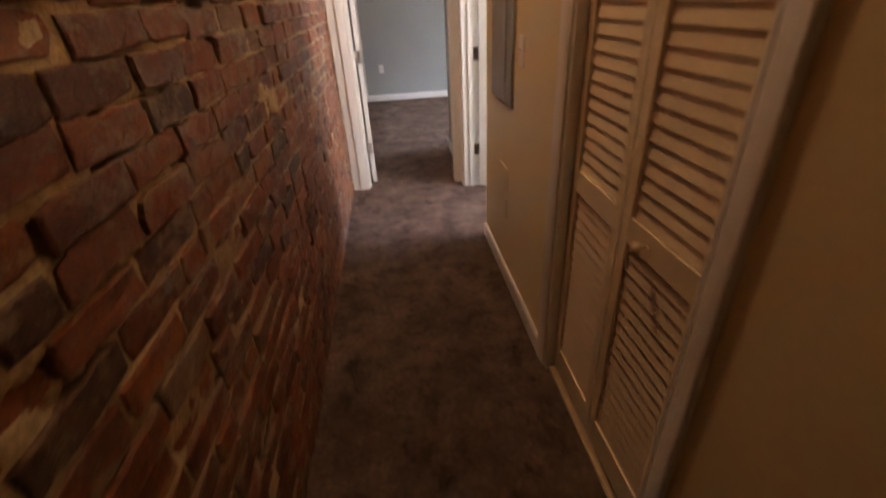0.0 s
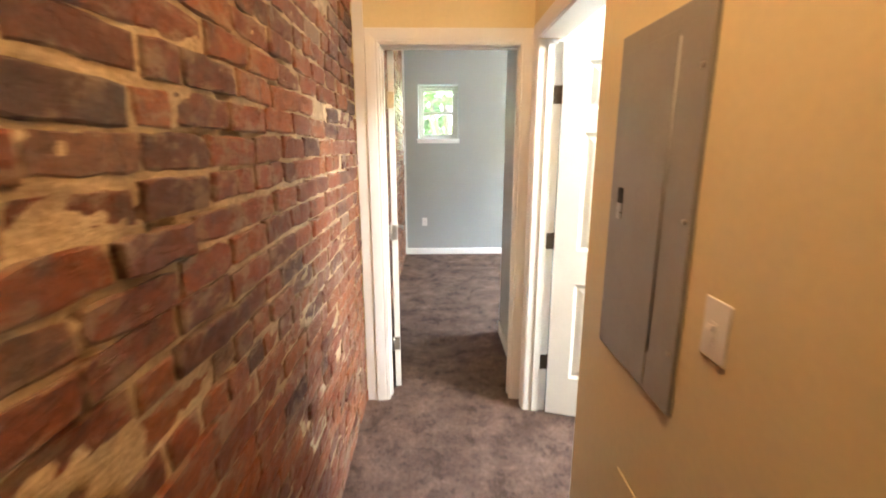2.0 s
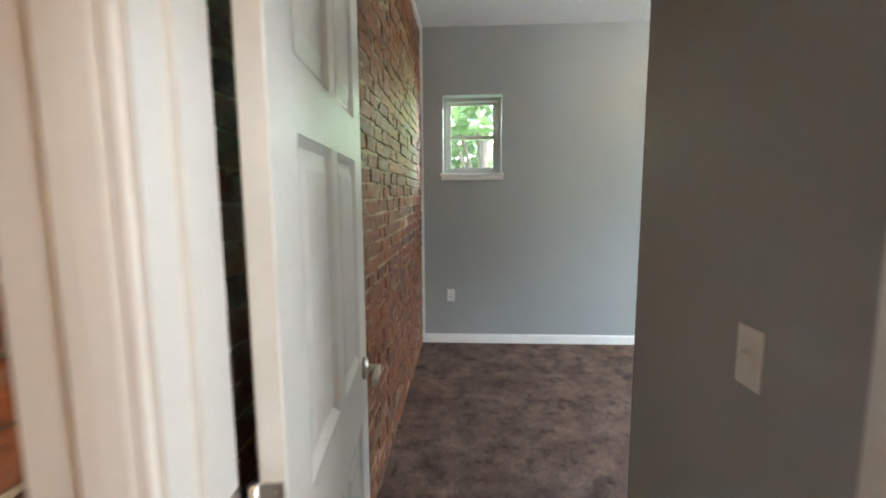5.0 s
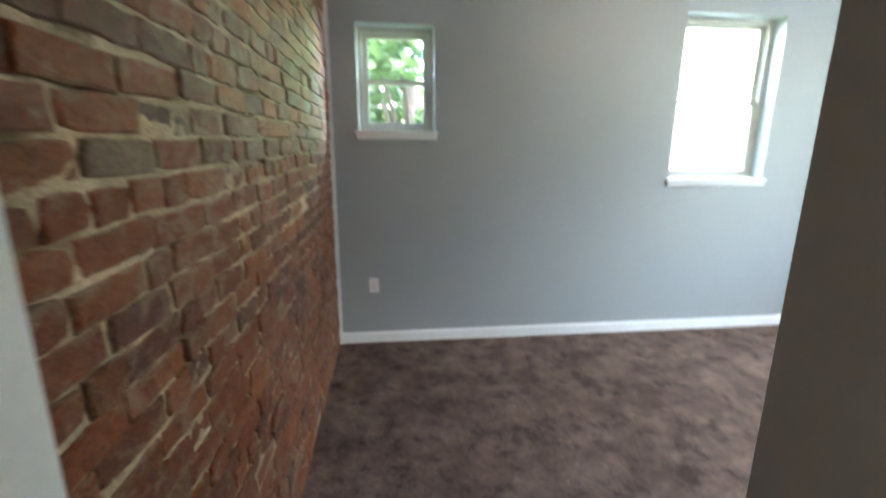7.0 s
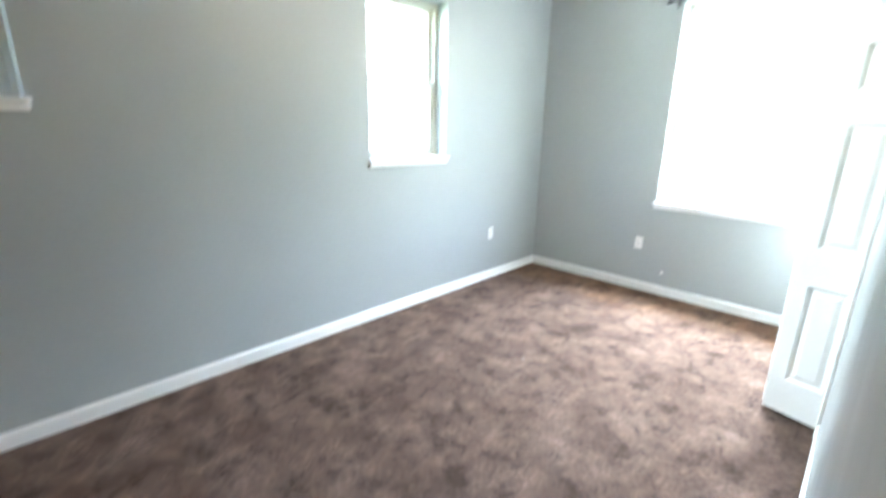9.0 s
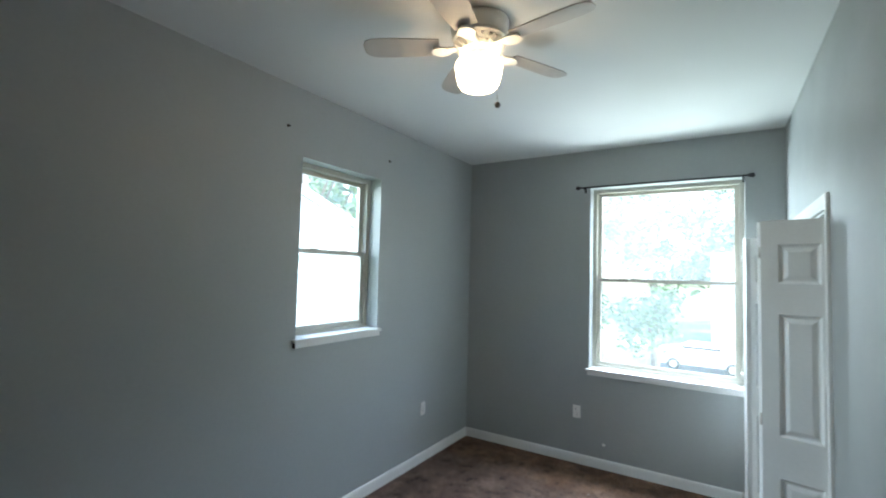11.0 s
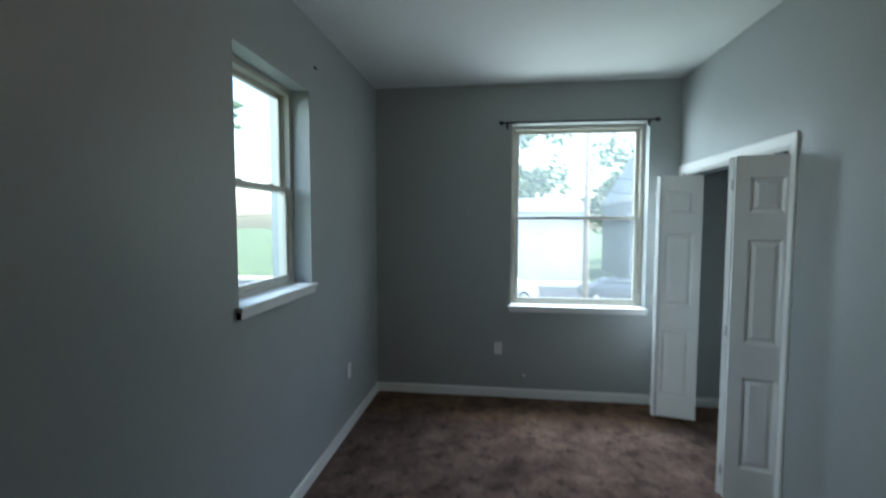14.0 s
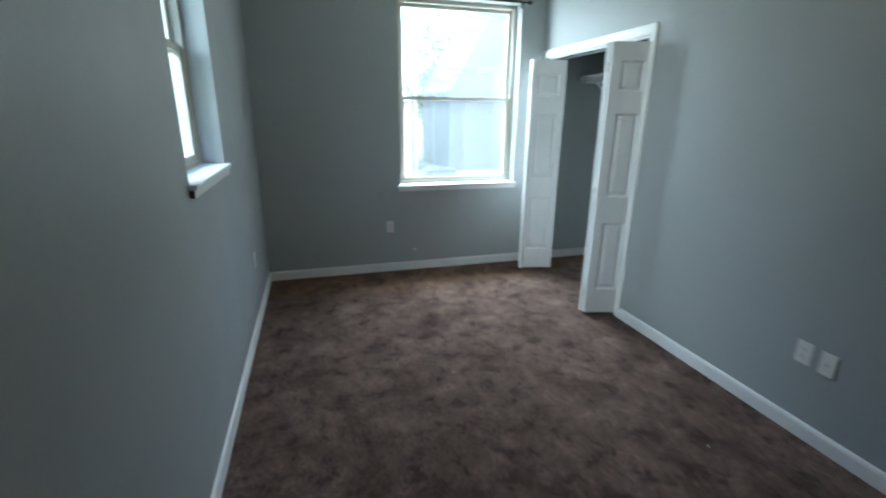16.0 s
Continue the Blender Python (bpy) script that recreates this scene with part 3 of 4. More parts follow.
def door_thing(name, m, w, label, hinge_mat, hinge_y, lever, rails=(1.572, 1.682)):
    d = thing(name, label, "door", m)
    panelled_leaf(d, w, 2.015, 0.035, six_cells(w, *rails))
    for z in (0.30, 1.01, 1.76):
        mat, label = (M_BRASS, "worn brass hinge") if z > 1.5 and hinge_mat is M_NICKEL else (hinge_mat, "bronze hinge" if hinge_mat is M_BRONZE else "nickel hinge")
        hinge(d, -0.003, hinge_y, z, mat, label)
    if lever:
        rot = pose(w - 0.065, 0.0, 0.925, 90)
        for s in (0, 1):
            mm = rot if s == 0 else pose(w - 0.065, 0.035, 0.925, -90)
            hd = part("door_handle", lathe([(0.031, 0), (0.032, 0.006), (0.026, 0.011), (0.011, 0.013), (0.010, 0.044), (0.012, 0.046)], 24, mm), M_NICKEL, d, "satin nickel lever handle")
            part("lever", tube([mm @ Vector((0.006, 0, 0.04)), mm @ Vector((-0.03, 0, 0.043)), mm @ Vector((-0.10, 0, 0.043))], 0.009, 10), M_NICKEL, hd)
        part("latch", box(w - 0.001, w + 0.0015, 0.006, 0.029, 0.895, 0.955, 0.0005), M_NICKEL, d)
    return d


door_a = door_thing("bedroom_door", pose(0.020, AY + 0.130, 0.012, 0, 0, 95.5), 0.757, "white six-panel door standing open beside the brick", M_NICKEL, 0.041, True, (1.50, 1.61))
door_b = door_thing("side_door", pose(HX + 0.114, 3.803, 0.012, 0, 0, -17.5), 0.752, "white six-panel door opened into the side room", M_BRONZE, 0.041, True)


for z in (0.312, 1.022, 1.772):
    part("frame_plate", box(HX + 0.080, HX + 0.118, 3.8405, 3.8432, z - 0.044, z + 0.044, 0.0008), M_BRONZE, bpy.data.objects["jamb_side"])
    part("frame_plate", box(-0.0372, -0.0345, AY + 0.082, AY + 0.118, z - 0.044, z + 0.044, 0.0008), M_NICKEL, bpy.data.objects["jamb_bedroom"])


# ---- louvered closet doors in the hall ----
def louver_leaf(parent, w, h, knob):
    """x along the width, y through the leaf, z up; the slats lean outwards."""
    st, t = 0.040, 0.028
    leaf = part("stile", box(0, st, 0, t, 0, h, 0.002), M_LOUVER, parent)
    part("stile", box(w - st, w, 0, t, 0, h, 0.002), M_LOUVER, parent)
    zr = ((0, 0.11), (0.79, 0.862), (h - 0.075, h))
    for a, b in zr:
        part("rail", box(st, w - st, 0.001, t - 0.001, a, b, 0.0015), M_LOUVER, parent)
    src = box(st - 0.002, w - st + 0.002, -0.0208, 0.0208, -0.0028, 0.0028, 0.0018)
    src.transform(pose(0, t / 2, 0, 79))
    first = None
    for (a0, a1), (b0, b1) in zip(zr, zr[1:]):
        n = int((b0 - a1) / 0.0385)
        for i in range(n):
            z = a1 + (b0 - a1) * (i + 0.5) / n
            if first is None:
                first = part("slat", src, M_LOUVER, parent)
                first.location.z = z
            else:
                o = new("slat", first.data)
                o.parent = parent
                o.location.z = z
    if knob:
        part("knob", lathe([(0.006, 0), (0.007, 0.012), (0.014, 0.018), (0.0165, 0.026), (0.013, 0.034), (0.004, 0.037)], 20, pose(w * 0.36, 0, 0.826, 90)), M_LOUVER, parent, "small round painted knob")


# leaf frames: x from the far jamb towards the walk's start, y into the closet
for y0, x0, turn, knob in ((1.708, HX + 0.030, -90.8, False), (1.355, HX + 0.025, -89.2, True)):
    lv = thing("louver_door", "cream painted louvered bifold door, closed" + (" with a round knob" if knob else ""), "door", pose(x0, y0, 0.03, 0, 0, turn), "louvered closet doors")
    louver_leaf(lv, 0.350, 2.0, knob)
solid("threshold_strip", box(HX + 0.010, HX + 0.052, 0.998, 1.712, 0.0, 0.014, 0.003), M_PALE, "pale wooden threshold strip under the louvered doors", "threshold", "structure")


# ---- bifold doors of the bedroom closet ----
def bifold(apex, pivot, lead, label, knob_on):
    """Two hinged leaves folded out into the room: pivot -> apex and apex -> lead, (x, y) each."""
    top = thing("bifold_door", label, "closet door", pose(apex[0], apex[1], 0.03), "closet bifold doors")
    for i, (a, b) in enumerate(((apex, pivot), (apex, lead))):
        d = Vector((b[0] - a[0], b[1] - a[1], 0))
        ang = math.degrees(math.atan2(d.y, d.x))
        off = 0.004
        holder = part("hinged_leaf", slab_with_holes(d.length - off, 2.01, 0.03, [(0.072, d.length - 0.062, z0, z1) for z0, z1 in ((0.2, 0.74), (0.94, 1.54), (1.69, 1.89))]), M_DOOR, top)
        holder.matrix_local = pose(0, 0, 0, 0, 0, ang) @ Matrix.Translation((off, -0.032 if i == 0 else 0.002, 0))
        for z0, z1 in ((0.2, 0.74), (0.94, 1.54), (1.69, 1.89)):
            x0, x1 = 0.072, d.length - 0.062
            bm = bmesh.new()
            for side in (0, 1):
                rings = []
                for inset, depth in ((0, 0.0), (0.005, 0.004), (0.012, 0.010), (0.02, 0.0105), (0.04, 0.003), (0.043, 0.0025)):
                    y = depth if side == 0 else 0.03 - depth
                    rings.append([bm.verts.new((x, y, z)) for x, z in ((x0 + inset, z0 + inset), (x1 - inset, z0 + inset), (x1 - inset, z1 - inset), (x0 + inset, z1 - inset))])
                for p, q in zip(rings, rings[1:]):
                    for k in range(4):
                        bm.faces.new((p[k], p[(k + 1) % 4], q[(k + 1) % 4], q[k]))
                bm.faces.new(rings[-1])
            bmesh.ops.recalc_face_normals(bm, faces=bm.faces)
            part("panel", bm, M_DOOR, holder)
        if i == knob_on:
            part("knob", lathe([(0.005, 0), (0.006, 0.012), (0.013, 0.018), (0.014, 0.026), (0.004, 0.032)], 16, pose(d.length / 2, 0.03 if i else 0, 0.86, -90 if i else 90)), M_DOOR, holder)
    for z in (0.16, 1.0, 1.85):
        part("hinge", tube([(0.004, 0.006, z - 0.03), (0.004, 0.006, z + 0.03)], 0.005, 10), M_NICKEL, top, "nickel hinge")


bifold((3.29, 5.268), (3.215, 4.975), (3.47, 4.985), "white panelled bifold door folded open into the room", -1)
bifold((4.405, 5.315), (4.60, 4.97), (4.325, 4.985), "white panelled bifold door folded open beside the window", 1)
solid("closet_track", box(3.228, 4.626, 4.955, 4.985, 2.05, 2.071), M_DARK, "dark steel bifold track under the closet head", "track", "structure")

# wire-bracketed closet shelf
sh = thing("closet_shelf", "white closet shelf with a clothes rod on a brace", "shelf", pose(3.9, 4.45, 1.92))
part("board", box(-0.79, 0.787, -0.15, 0.16, 0.0, 0.018, 0.003), M_TRIM, sh)
part("cleat", box(0.768, 0.788, -0.15, 0.17, -0.05, 0.0, 0.003), M_TRIM, sh)
part("rod", tube([(-0.79, 0.13, -0.035), (0.768, 0.13, -0.035)], 0.014, 12), M_TRIM, sh)
for u in (0.60, -0.55):
    br = part("bracket", tube([(u, -0.148, -0.25), (u, 0.0, -0.13), (u, 0.14, -0.012)], 0.008, 8), M_TRIM, sh)
    part("bracket_arm", box(u - 0.01, u + 0.01, -0.148, 0.15, -0.012, 0.0), M_TRIM, br)

# ---- ceiling fan ----
fan = thing("ceiling_fan", "white flush-mounted ceiling fan with a lit opal glass globe", "ceiling fan", pose(2.272, 6.405, H))
part("canopy", lathe([(0.137, 0.0), (0.140, -0.008), (0.138, -0.03), (0.130, -0.062), (0.127, -0.080), (0.120, -0.086), (0.116, -0.088), (0.072, -0.134)], 40), M_FAN, fan)
for k in range(18):
    fin = bmesh.new()
    add_box(fin, -0.003, 0.032, -0.006, 0.006, -0.026, 0.026, 0.003)
    fin.transform(Matrix.Rotation(radians(20 * k), 4, "Z") @ pose(0.088, 0, -0.110, 0, 43, 0) @ Matrix.Rotation(radians(24), 4, "X"))
    part("vent_fin", fin, M_FAN, fan)
part("vent_ring", lathe([(0.128, -0.078), (0.132, -0.082), (0.130, -0.090), (0.121, -0.092)], 40), M_FAN, fan)
part("motor_hub", lathe([(0.088, -0.112), (0.092, -0.125), (0.080, -0.14), (0.05, -0.145)], 32), M_FAN, fan)
part("light_fitter", lathe([(0.045, -0.14), (0.052, -0.15), (0.060, -0.17), (0.058, -0.185)], 28), M_FAN, fan)
part("globe", lathe([(0.056, -0.178), (0.088, -0.184), (0.106, -0.196), (0.111, -0.212), (0.109, -0.238), (0.103, -0.270), (0.095, -0.298), (0.082, -0.314), (0.05, -0.321), (0.004, -0.322)], 36), M_GLOBE, fan, "lit opal glass globe")
for i in range(5):
    a = radians(-98 + 72 * i)
    rm = Matrix.Rotation(a, 4, "Z")
    arm = bmesh.new()
    add_box(arm, 0.075, 0.215, -0.016, 0.016, -0.130, -0.121, 0.003)
    bmesh.ops.create_cone(arm, cap_ends=True, segments=20, radius1=0.040, radius2=0.034, depth=0.012, matrix=Matrix.Translation((0.18, 0, -0.134)) @ Matrix.Diagonal((1.15, 1, 1, 1)))
    arm.transform(rm)
    ao = part("blade_arm", arm, M_FAN, fan)
    bl = bmesh.new()
    prof = []
    n = 10
    for s in (1, -1):
        pts = [(0.19, 0.052), (0.30, 0.061), (0.42, 0.066), (0.50, 0.064), (0.535, 0.052), (0.552, 0.028)]
        prof += [(r, s * w) for r, w in (pts if s == 1 else reversed(pts))]
    lo = [bl.verts.new((r, w, -0.118)) for r, w in prof]
    hi = [bl.verts.new((r, w, -0.112)) for r, w in prof]
    bl.faces.new(lo)
    bl.faces.new(hi)
    for k in range(len(prof)):
        bl.faces.new((lo[k], lo[(k + 1) % len(prof)], hi[(k + 1) % len(prof)], hi[k]))
    bmesh.ops.recalc_face_normals(bl, faces=bl.faces)
    bl.transform(rm @ Matrix.Translation((0, 0, -0.115)) @ Matrix.Rotation(radians(11), 4, "X") @ Matrix.Translation((0, 0, 0.115)))
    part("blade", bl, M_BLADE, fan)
part("pull_chain", tube([(-0.023, -0.06, -0.185), (-0.023, -0.10, -0.24), (-0.023, -0.112, -0.41)], 0.0016, 6), M_NICKEL, fan)
bm = bmesh.new()
bmesh.ops.create_uvsphere(bm, u_segments=14, v_segments=10, radius=0.014, matrix=Matrix.Translation((-0.023, -0.112, -0.423)))
for f in bm.faces:
    f.smooth = True
part("pull_ball", bm, M_BRONZE, fan, "dark brass pull ball")


# ---- electric panel, switches and plates ----
def on_wall(m, kind="switch", label="", name=""):
    """A cover plate in its own frame: x across, z up, y out of the wall is negative."""
    t = thing(name, label, "outlet" if kind in ("outlet", "coax") else ("switch" if kind == "switch" else "cover plate"), m)
    w, h = 0.072, 0.116
    part("plate", box(-w / 2, w / 2, -0.006, 0, -h / 2, h / 2, 0.0025), M_PLATE, t)
    if kind == "switch":
        part("switch_collar", box(-0.009, 0.009, -0.0075, -0.005, -0.015, 0.015, 0.001), M_PLATE, t)
        tg = box(-0.005, 0.005, -0.020, -0.004, -0.005, 0.006, 0.0015)
        tg.transform(Matrix.Rotation(radians(-22), 4, "X"))
        part("toggle", tg, M_PLATE, t)
        for z in (-0.03, 0.03):
            part("screw", lathe([(0.0035, 0), (0.003, 0.001)], 10, pose(0, -0.006, z, 90)), M_PLATE, t)
    elif kind == "outlet":
        for z in (-0.0195, 0.0195):
            r = part("receptacle", box(-0.0165, 0.0165, -0.0085, -0.005, z - 0.014, z + 0.014, 0.003), M_PLATE, t)
            for x in (-0.0065, 0.0065):
                part("slot", box(x - 0.0012, x + 0.0012, -0.0092, -0.008, z - 0.001, z + 0.008), M_HOLE, r)
            part("slot", lathe([(0.0026, 0), (0.0026, 0.001)], 10, pose(0, -0.0083, z - 0.007, 90)), M_HOLE, r)
        part("screw", lathe([(0.0035, 0), (0.003, 0.001)], 10, pose(0, -0.006, 0, 90)), M_NICKEL, t)
    elif kind == "coax":
        part("socket", lathe([(0.0075, 0), (0.0075, 0.004), (0.0045, 0.004), (0.0045, 0.012)], 14, pose(0, -0.006, 0, 90)), M_NICKEL, t)
        for z in (-0.042, 0.042):
            part("screw", lathe([(0.0035, 0), (0.003, 0.001)], 10, pose(0, -0.006, z, 90)), M_PLATE, t)
    return t


R_HALL = -90      # faces -x on the hall's right wall
on_wall(pose(HX, 2.262, 1.19, 0, 0, -90), "switch", "white toggle light switch on the cream wall", "light_switch")
on_wall(pose(PX, 4.43, 1.12, 0, 0, -90), "switch", "white toggle light switch on the grey passage wall", "light_switch")
on_wall(pose(0.096, FY, 0.47), "outlet", "white duplex outlet on the grey wall", "outlet")
on_wall(pose(3.885, FY, 0.481), "outlet", "white duplex outlet on the grey wall", "outlet")
on_wall(pose(WX, 6.60, 0.468, 0, 0, -90), "outlet", "white duplex outlet under the tall window", "outlet")
on_wall(pose(1.803, cny(1.803), 0.438, 0, 0, 180.9), "outlet", "white duplex outlet on the closet wall", "outlet")
on_wall(pose(1.690, cny(1.690), 0.432, 0, 0, 180.9), "coax", "white cable socket plate beside the outlet", "cable_outlet")
for y, z, w, h in ((2.515, 0.575, 0.15, 0.115), (2.47, 0.415, 0.07, 0.115)):
    p = thing("blank_plate", "cream painted blank cover plate on the hall wall", "cover plate", pose(HX, y, z, 0, 0, -90))
    part("plate", box(-w / 2, w / 2, -0.006, 0, -h / 2, h / 2, 0.002), M_CREAM, p)
ft = thing("wall_fitting", "small white cable clip low on the grey wall", "fitting", pose(WX, 6.355, 0.215, 0, 0, -90))
part("clip", box(-0.013, 0.013, -0.012, 0, -0.010, 0.010, 0.004), M_PLATE, ft)
part("pin", lathe([(0.003, 0), (0.003, 0.003)], 8, pose(0, -0.0115, 0, 90)), M_NICKEL, ft)

ep = thing("electric_panel", "grey steel electric panel with a latched door", "electric panel", pose(HX, 2.575, 1.37, 0, 0, -90))
EW, EH = 0.205, 0.43
part("cover", box(-EW, EW, -0.012, 0, -EH, EH, 0.003), M_PANEL, ep)
pd = part("panel_door", box(-EW + 0.012, EW - 0.118, -0.0145, -0.0115, -EH + 0.012, EH - 0.045, 0.0015), M_PANEL, ep)
part("hinge_seam", tube([(EW - 0.111, -0.012, -EH + 0.10), (EW - 0.111, -0.012, EH - 0.06)], 0.0028, 8), M_PANEL, ep)
part("latch", box(-EW + 0.062, -EW + 0.090, -0.018, -0.014, 0.0, 0.042, 0.002), M_HOLE, pd, "black sliding latch")
part("latch_button", box(-EW + 0.062, -EW + 0.090, -0.019, -0.014, -0.042, -0.001, 0.002), M_NICKEL, pd)
for x in (-EW + 0.015, EW - 0.02):
    for z in (-EH + 0.14, 0.0, EH - 0.13):
        part("screw", lathe([(0.006, 0), (0.0055, 0.003), (0.002, 0.004)], 12, pose(x, -0.012, z, 90)), M_NICKEL, ep)

# ---- curtain rod, anchors, ribbon, scraps ----
rod = thing("curtain_rod", "thin black curtain rod across the tall window's head", "curtain rod", pose(WX - 0.07, 5.915, 2.556))
part("bar", tube([(0, 0.66, 0.0), (0, 0.0, 0.003), (0, -0.655, 0.0)], 0.0075, 10), M_DARK, rod)
for s in (1, -1):
    fm = pose(0, s * 0.655, 0, -90 * s)
    part("finial", lathe([(0.009, -0.01), (0.013, 0.0), (0.018, 0.012), (0.020, 0.022), (0.015, 0.034), (0.005, 0.04)], 16, fm), M_DARK, rod)
    part("bracket", tube([(0, s * 0.62, -0.004), (0.03, s * 0.62, -0.016), (0.068, s * 0.62, -0.016)], 0.005, 8), M_DARK, rod)
    part("bracket_plate", box(0.066, 0.070, s * 0.62 - 0.009, s * 0.62 + 0.009, -0.04, 0.008, 0.001), M_DARK, rod)
for x, z in ((2.281, 2.645), (3.299, 2.642)):
    an = thing("wall_anchor", "small dark screw anchor in the grey wall", "anchor", pose(x, FY, z), "anchors over the window")
    part("collar", lathe([(0.011, 0), (0.010, 0.003), (0.005, 0.004)], 12, pose(0, 0, 0, 90)), M_BRONZE, an)
    part("screw", tube([(0, -0.002, 0), (0.0, -0.022, -0.006)], 0.0035, 8), M_HOLE, an)
rb = bmesh.new()
rows = []
for i in range(9):
    z = 0.30 - i * 0.0375
    rows.append([rb.verts.new((-0.03 + 0.02 * k, 0.006 + 0.006 * math.sin(k * 1.9 + i * 0.5), z - (0.03 if i == 8 and k == 1 else 0))) for k in range(4)])
for a, b in zip(rows, rows[1:]):
    for k in range(3):
        rb.faces.new((a[k], a[k + 1], b[k + 1], b[k])).smooth = True
bmesh.ops.solidify(rb, geom=rb.faces, thickness=0.002)
solid("ribbon", rb, M_RED, "dark red cloth ribbon hanging on the grey wall", "ribbon", "thing", pose(1.60, cny(1.6) + 0.004, 2.22))
random.seed(5)
for x, y in ((2.735, 6.544), (1.488, 5.769), (1.78, 5.52), (4.15, 6.35)):
    bm = bmesh.new()
    vs = [bm.verts.new((random.uniform(0.006, 0.011) * math.cos(a), random.uniform(0.004, 0.008) * math.sin(a), random.uniform(0.003, 0.010))) for a in (0, 0.9, 1.9, 3.0, 4.1, 5.2)]
    bm.faces.new(vs)
    bmesh.ops.solidify(bm, geom=bm.faces, thickness=0.0015)
    solid("paper_scrap", bm, M_PAPER, "tiny torn white paper scrap on the carpet", "litter", "thing", pose(x, y, 0.0, 0, 0, random.uniform(0, 180)))

# ---- outside ----
G = -3.2
solid("ground", box(-150, 260, -200, 260, G - 0.5, G), M_GRASS, "grass lot round the house", "ground")
solid("driveway", box(6.5, 24.5, -12, 4.5, G, G + 0.03), M_PAVE, "pale concrete yard beside the house", "driveway")
solid("road", box(27, 34, -160, 200, G, G + 0.02), M_ROAD, "grey asphalt street", "road")
solid("pavement", box(24.6, 26.5, -160, 200, G, G + 0.14), M_PAVE, "concrete pavement beside the street", "pavement")
solid("pavement", box(34.3, 36.3, -160, 200, G, G + 0.14), M_PAVE, "concrete pavement beside the street", "pavement")
solid("house_wall", box(-0.6, 5.3, -2.2, 8.3, G, -0.22), M_SIDING, "white wall of the lower storey", "wall")


def tree(x, y, h, r, n, seed, leaf, low=0.3):
    """Tapered trunk with limbs and a crown of many small leaves."""
    rng = random.Random(seed)
    t = thing("tree", "broad green leafy tree on the grass", "tree", pose(x, y, G))
    bm = tube([(0, 0, 0), (0.05, 0.03, h * 0.25), (0.1, -0.04, h * 0.5), (0.05, 0.1, h * 0.8)], 0.2, 9)
    for v in bm.verts:
        f = 1.15 - 0.8 * v.co.z / h
        v.co.x *= f
        v.co.y *= f
    part("trunk", bm, M_BARK, t)
    clumps = []
    for i in range(11):
        a, e = rng.uniform(0, 6.28), rng.uniform(low, 1.0)
        rr = r * rng.uniform(0.35, 0.85)
        c = Vector((rr * math.cos(a), rr * math.sin(a), h * e))
        clumps.append((c, r * rng.uniform(0.32, 0.5)))
        part("limb", tube([(0.05, 0.0, h * e * 0.6), tuple(c * 0.6 + Vector((0, 0, h * e * 0.38))), tuple(c)], 0.045, 6), M_BARK, t)
    verts, faces = [], []
    for k in range(n):
        c, cr = clumps[rng.randrange(len(clumps))]
        d = Vector((rng.gauss(0, 1), rng.gauss(0, 1), rng.gauss(0, 0.8)))
        p = c + d.normalized() * cr * rng.uniform(0.35, 1.05)
        q = Euler((rng.uniform(-1.2, 1.2), rng.uniform(-1.2, 1.2), rng.uniform(0, 6.28))).to_matrix()
        s = leaf * rng.uniform(0.6, 1.3)
        b = len(verts)
        for u, w, z in ((0, -0.5, 0), (0.28, 0, 0.06), (0, 0.55, -0.05), (-0.28, 0, 0.06)):
            verts.append(p + q @ Vector((u * s, w * s, z * s)))
        faces.append((b, b + 1, b + 2, b + 3))
    me = bpy.data.meshes.new("crown")
    me.from_pydata(verts, [], faces)
    me.materials.append(M_LEAF)
    o = new("crown", me)
    o.parent = t
    tagged(o, "dense green leaves", kind="stuff")


tree(0.6, 13.2, 7.2, 2.6, 8500, 3, 0.30, 0.35)
tree(10.6, 17.5, 10.5, 3.4, 4200, 4, 0.40, 0.42)
tree(5.2, 22.5, 12.0, 4.2, 4200, 14, 0.45, 0.4)
tree(20.0, 26.0, 11.0, 4.0, 2600, 8, 0.5)
tree(23.0, 13.5, 8.0, 3.2, 2600, 5, 0.42)
tree(52.0, 17.0, 15.0, 6.5, 3200, 6, 0.8)
tree(54.0, 4.0, 16.0, 6.5, 3200, 7, 0.8)
tree(56.0, -9.0, 15.0, 6.0, 2600, 9, 0.8)
tree(24.0, 8.2, 6.5, 2.2, 2000, 10, 0.4)


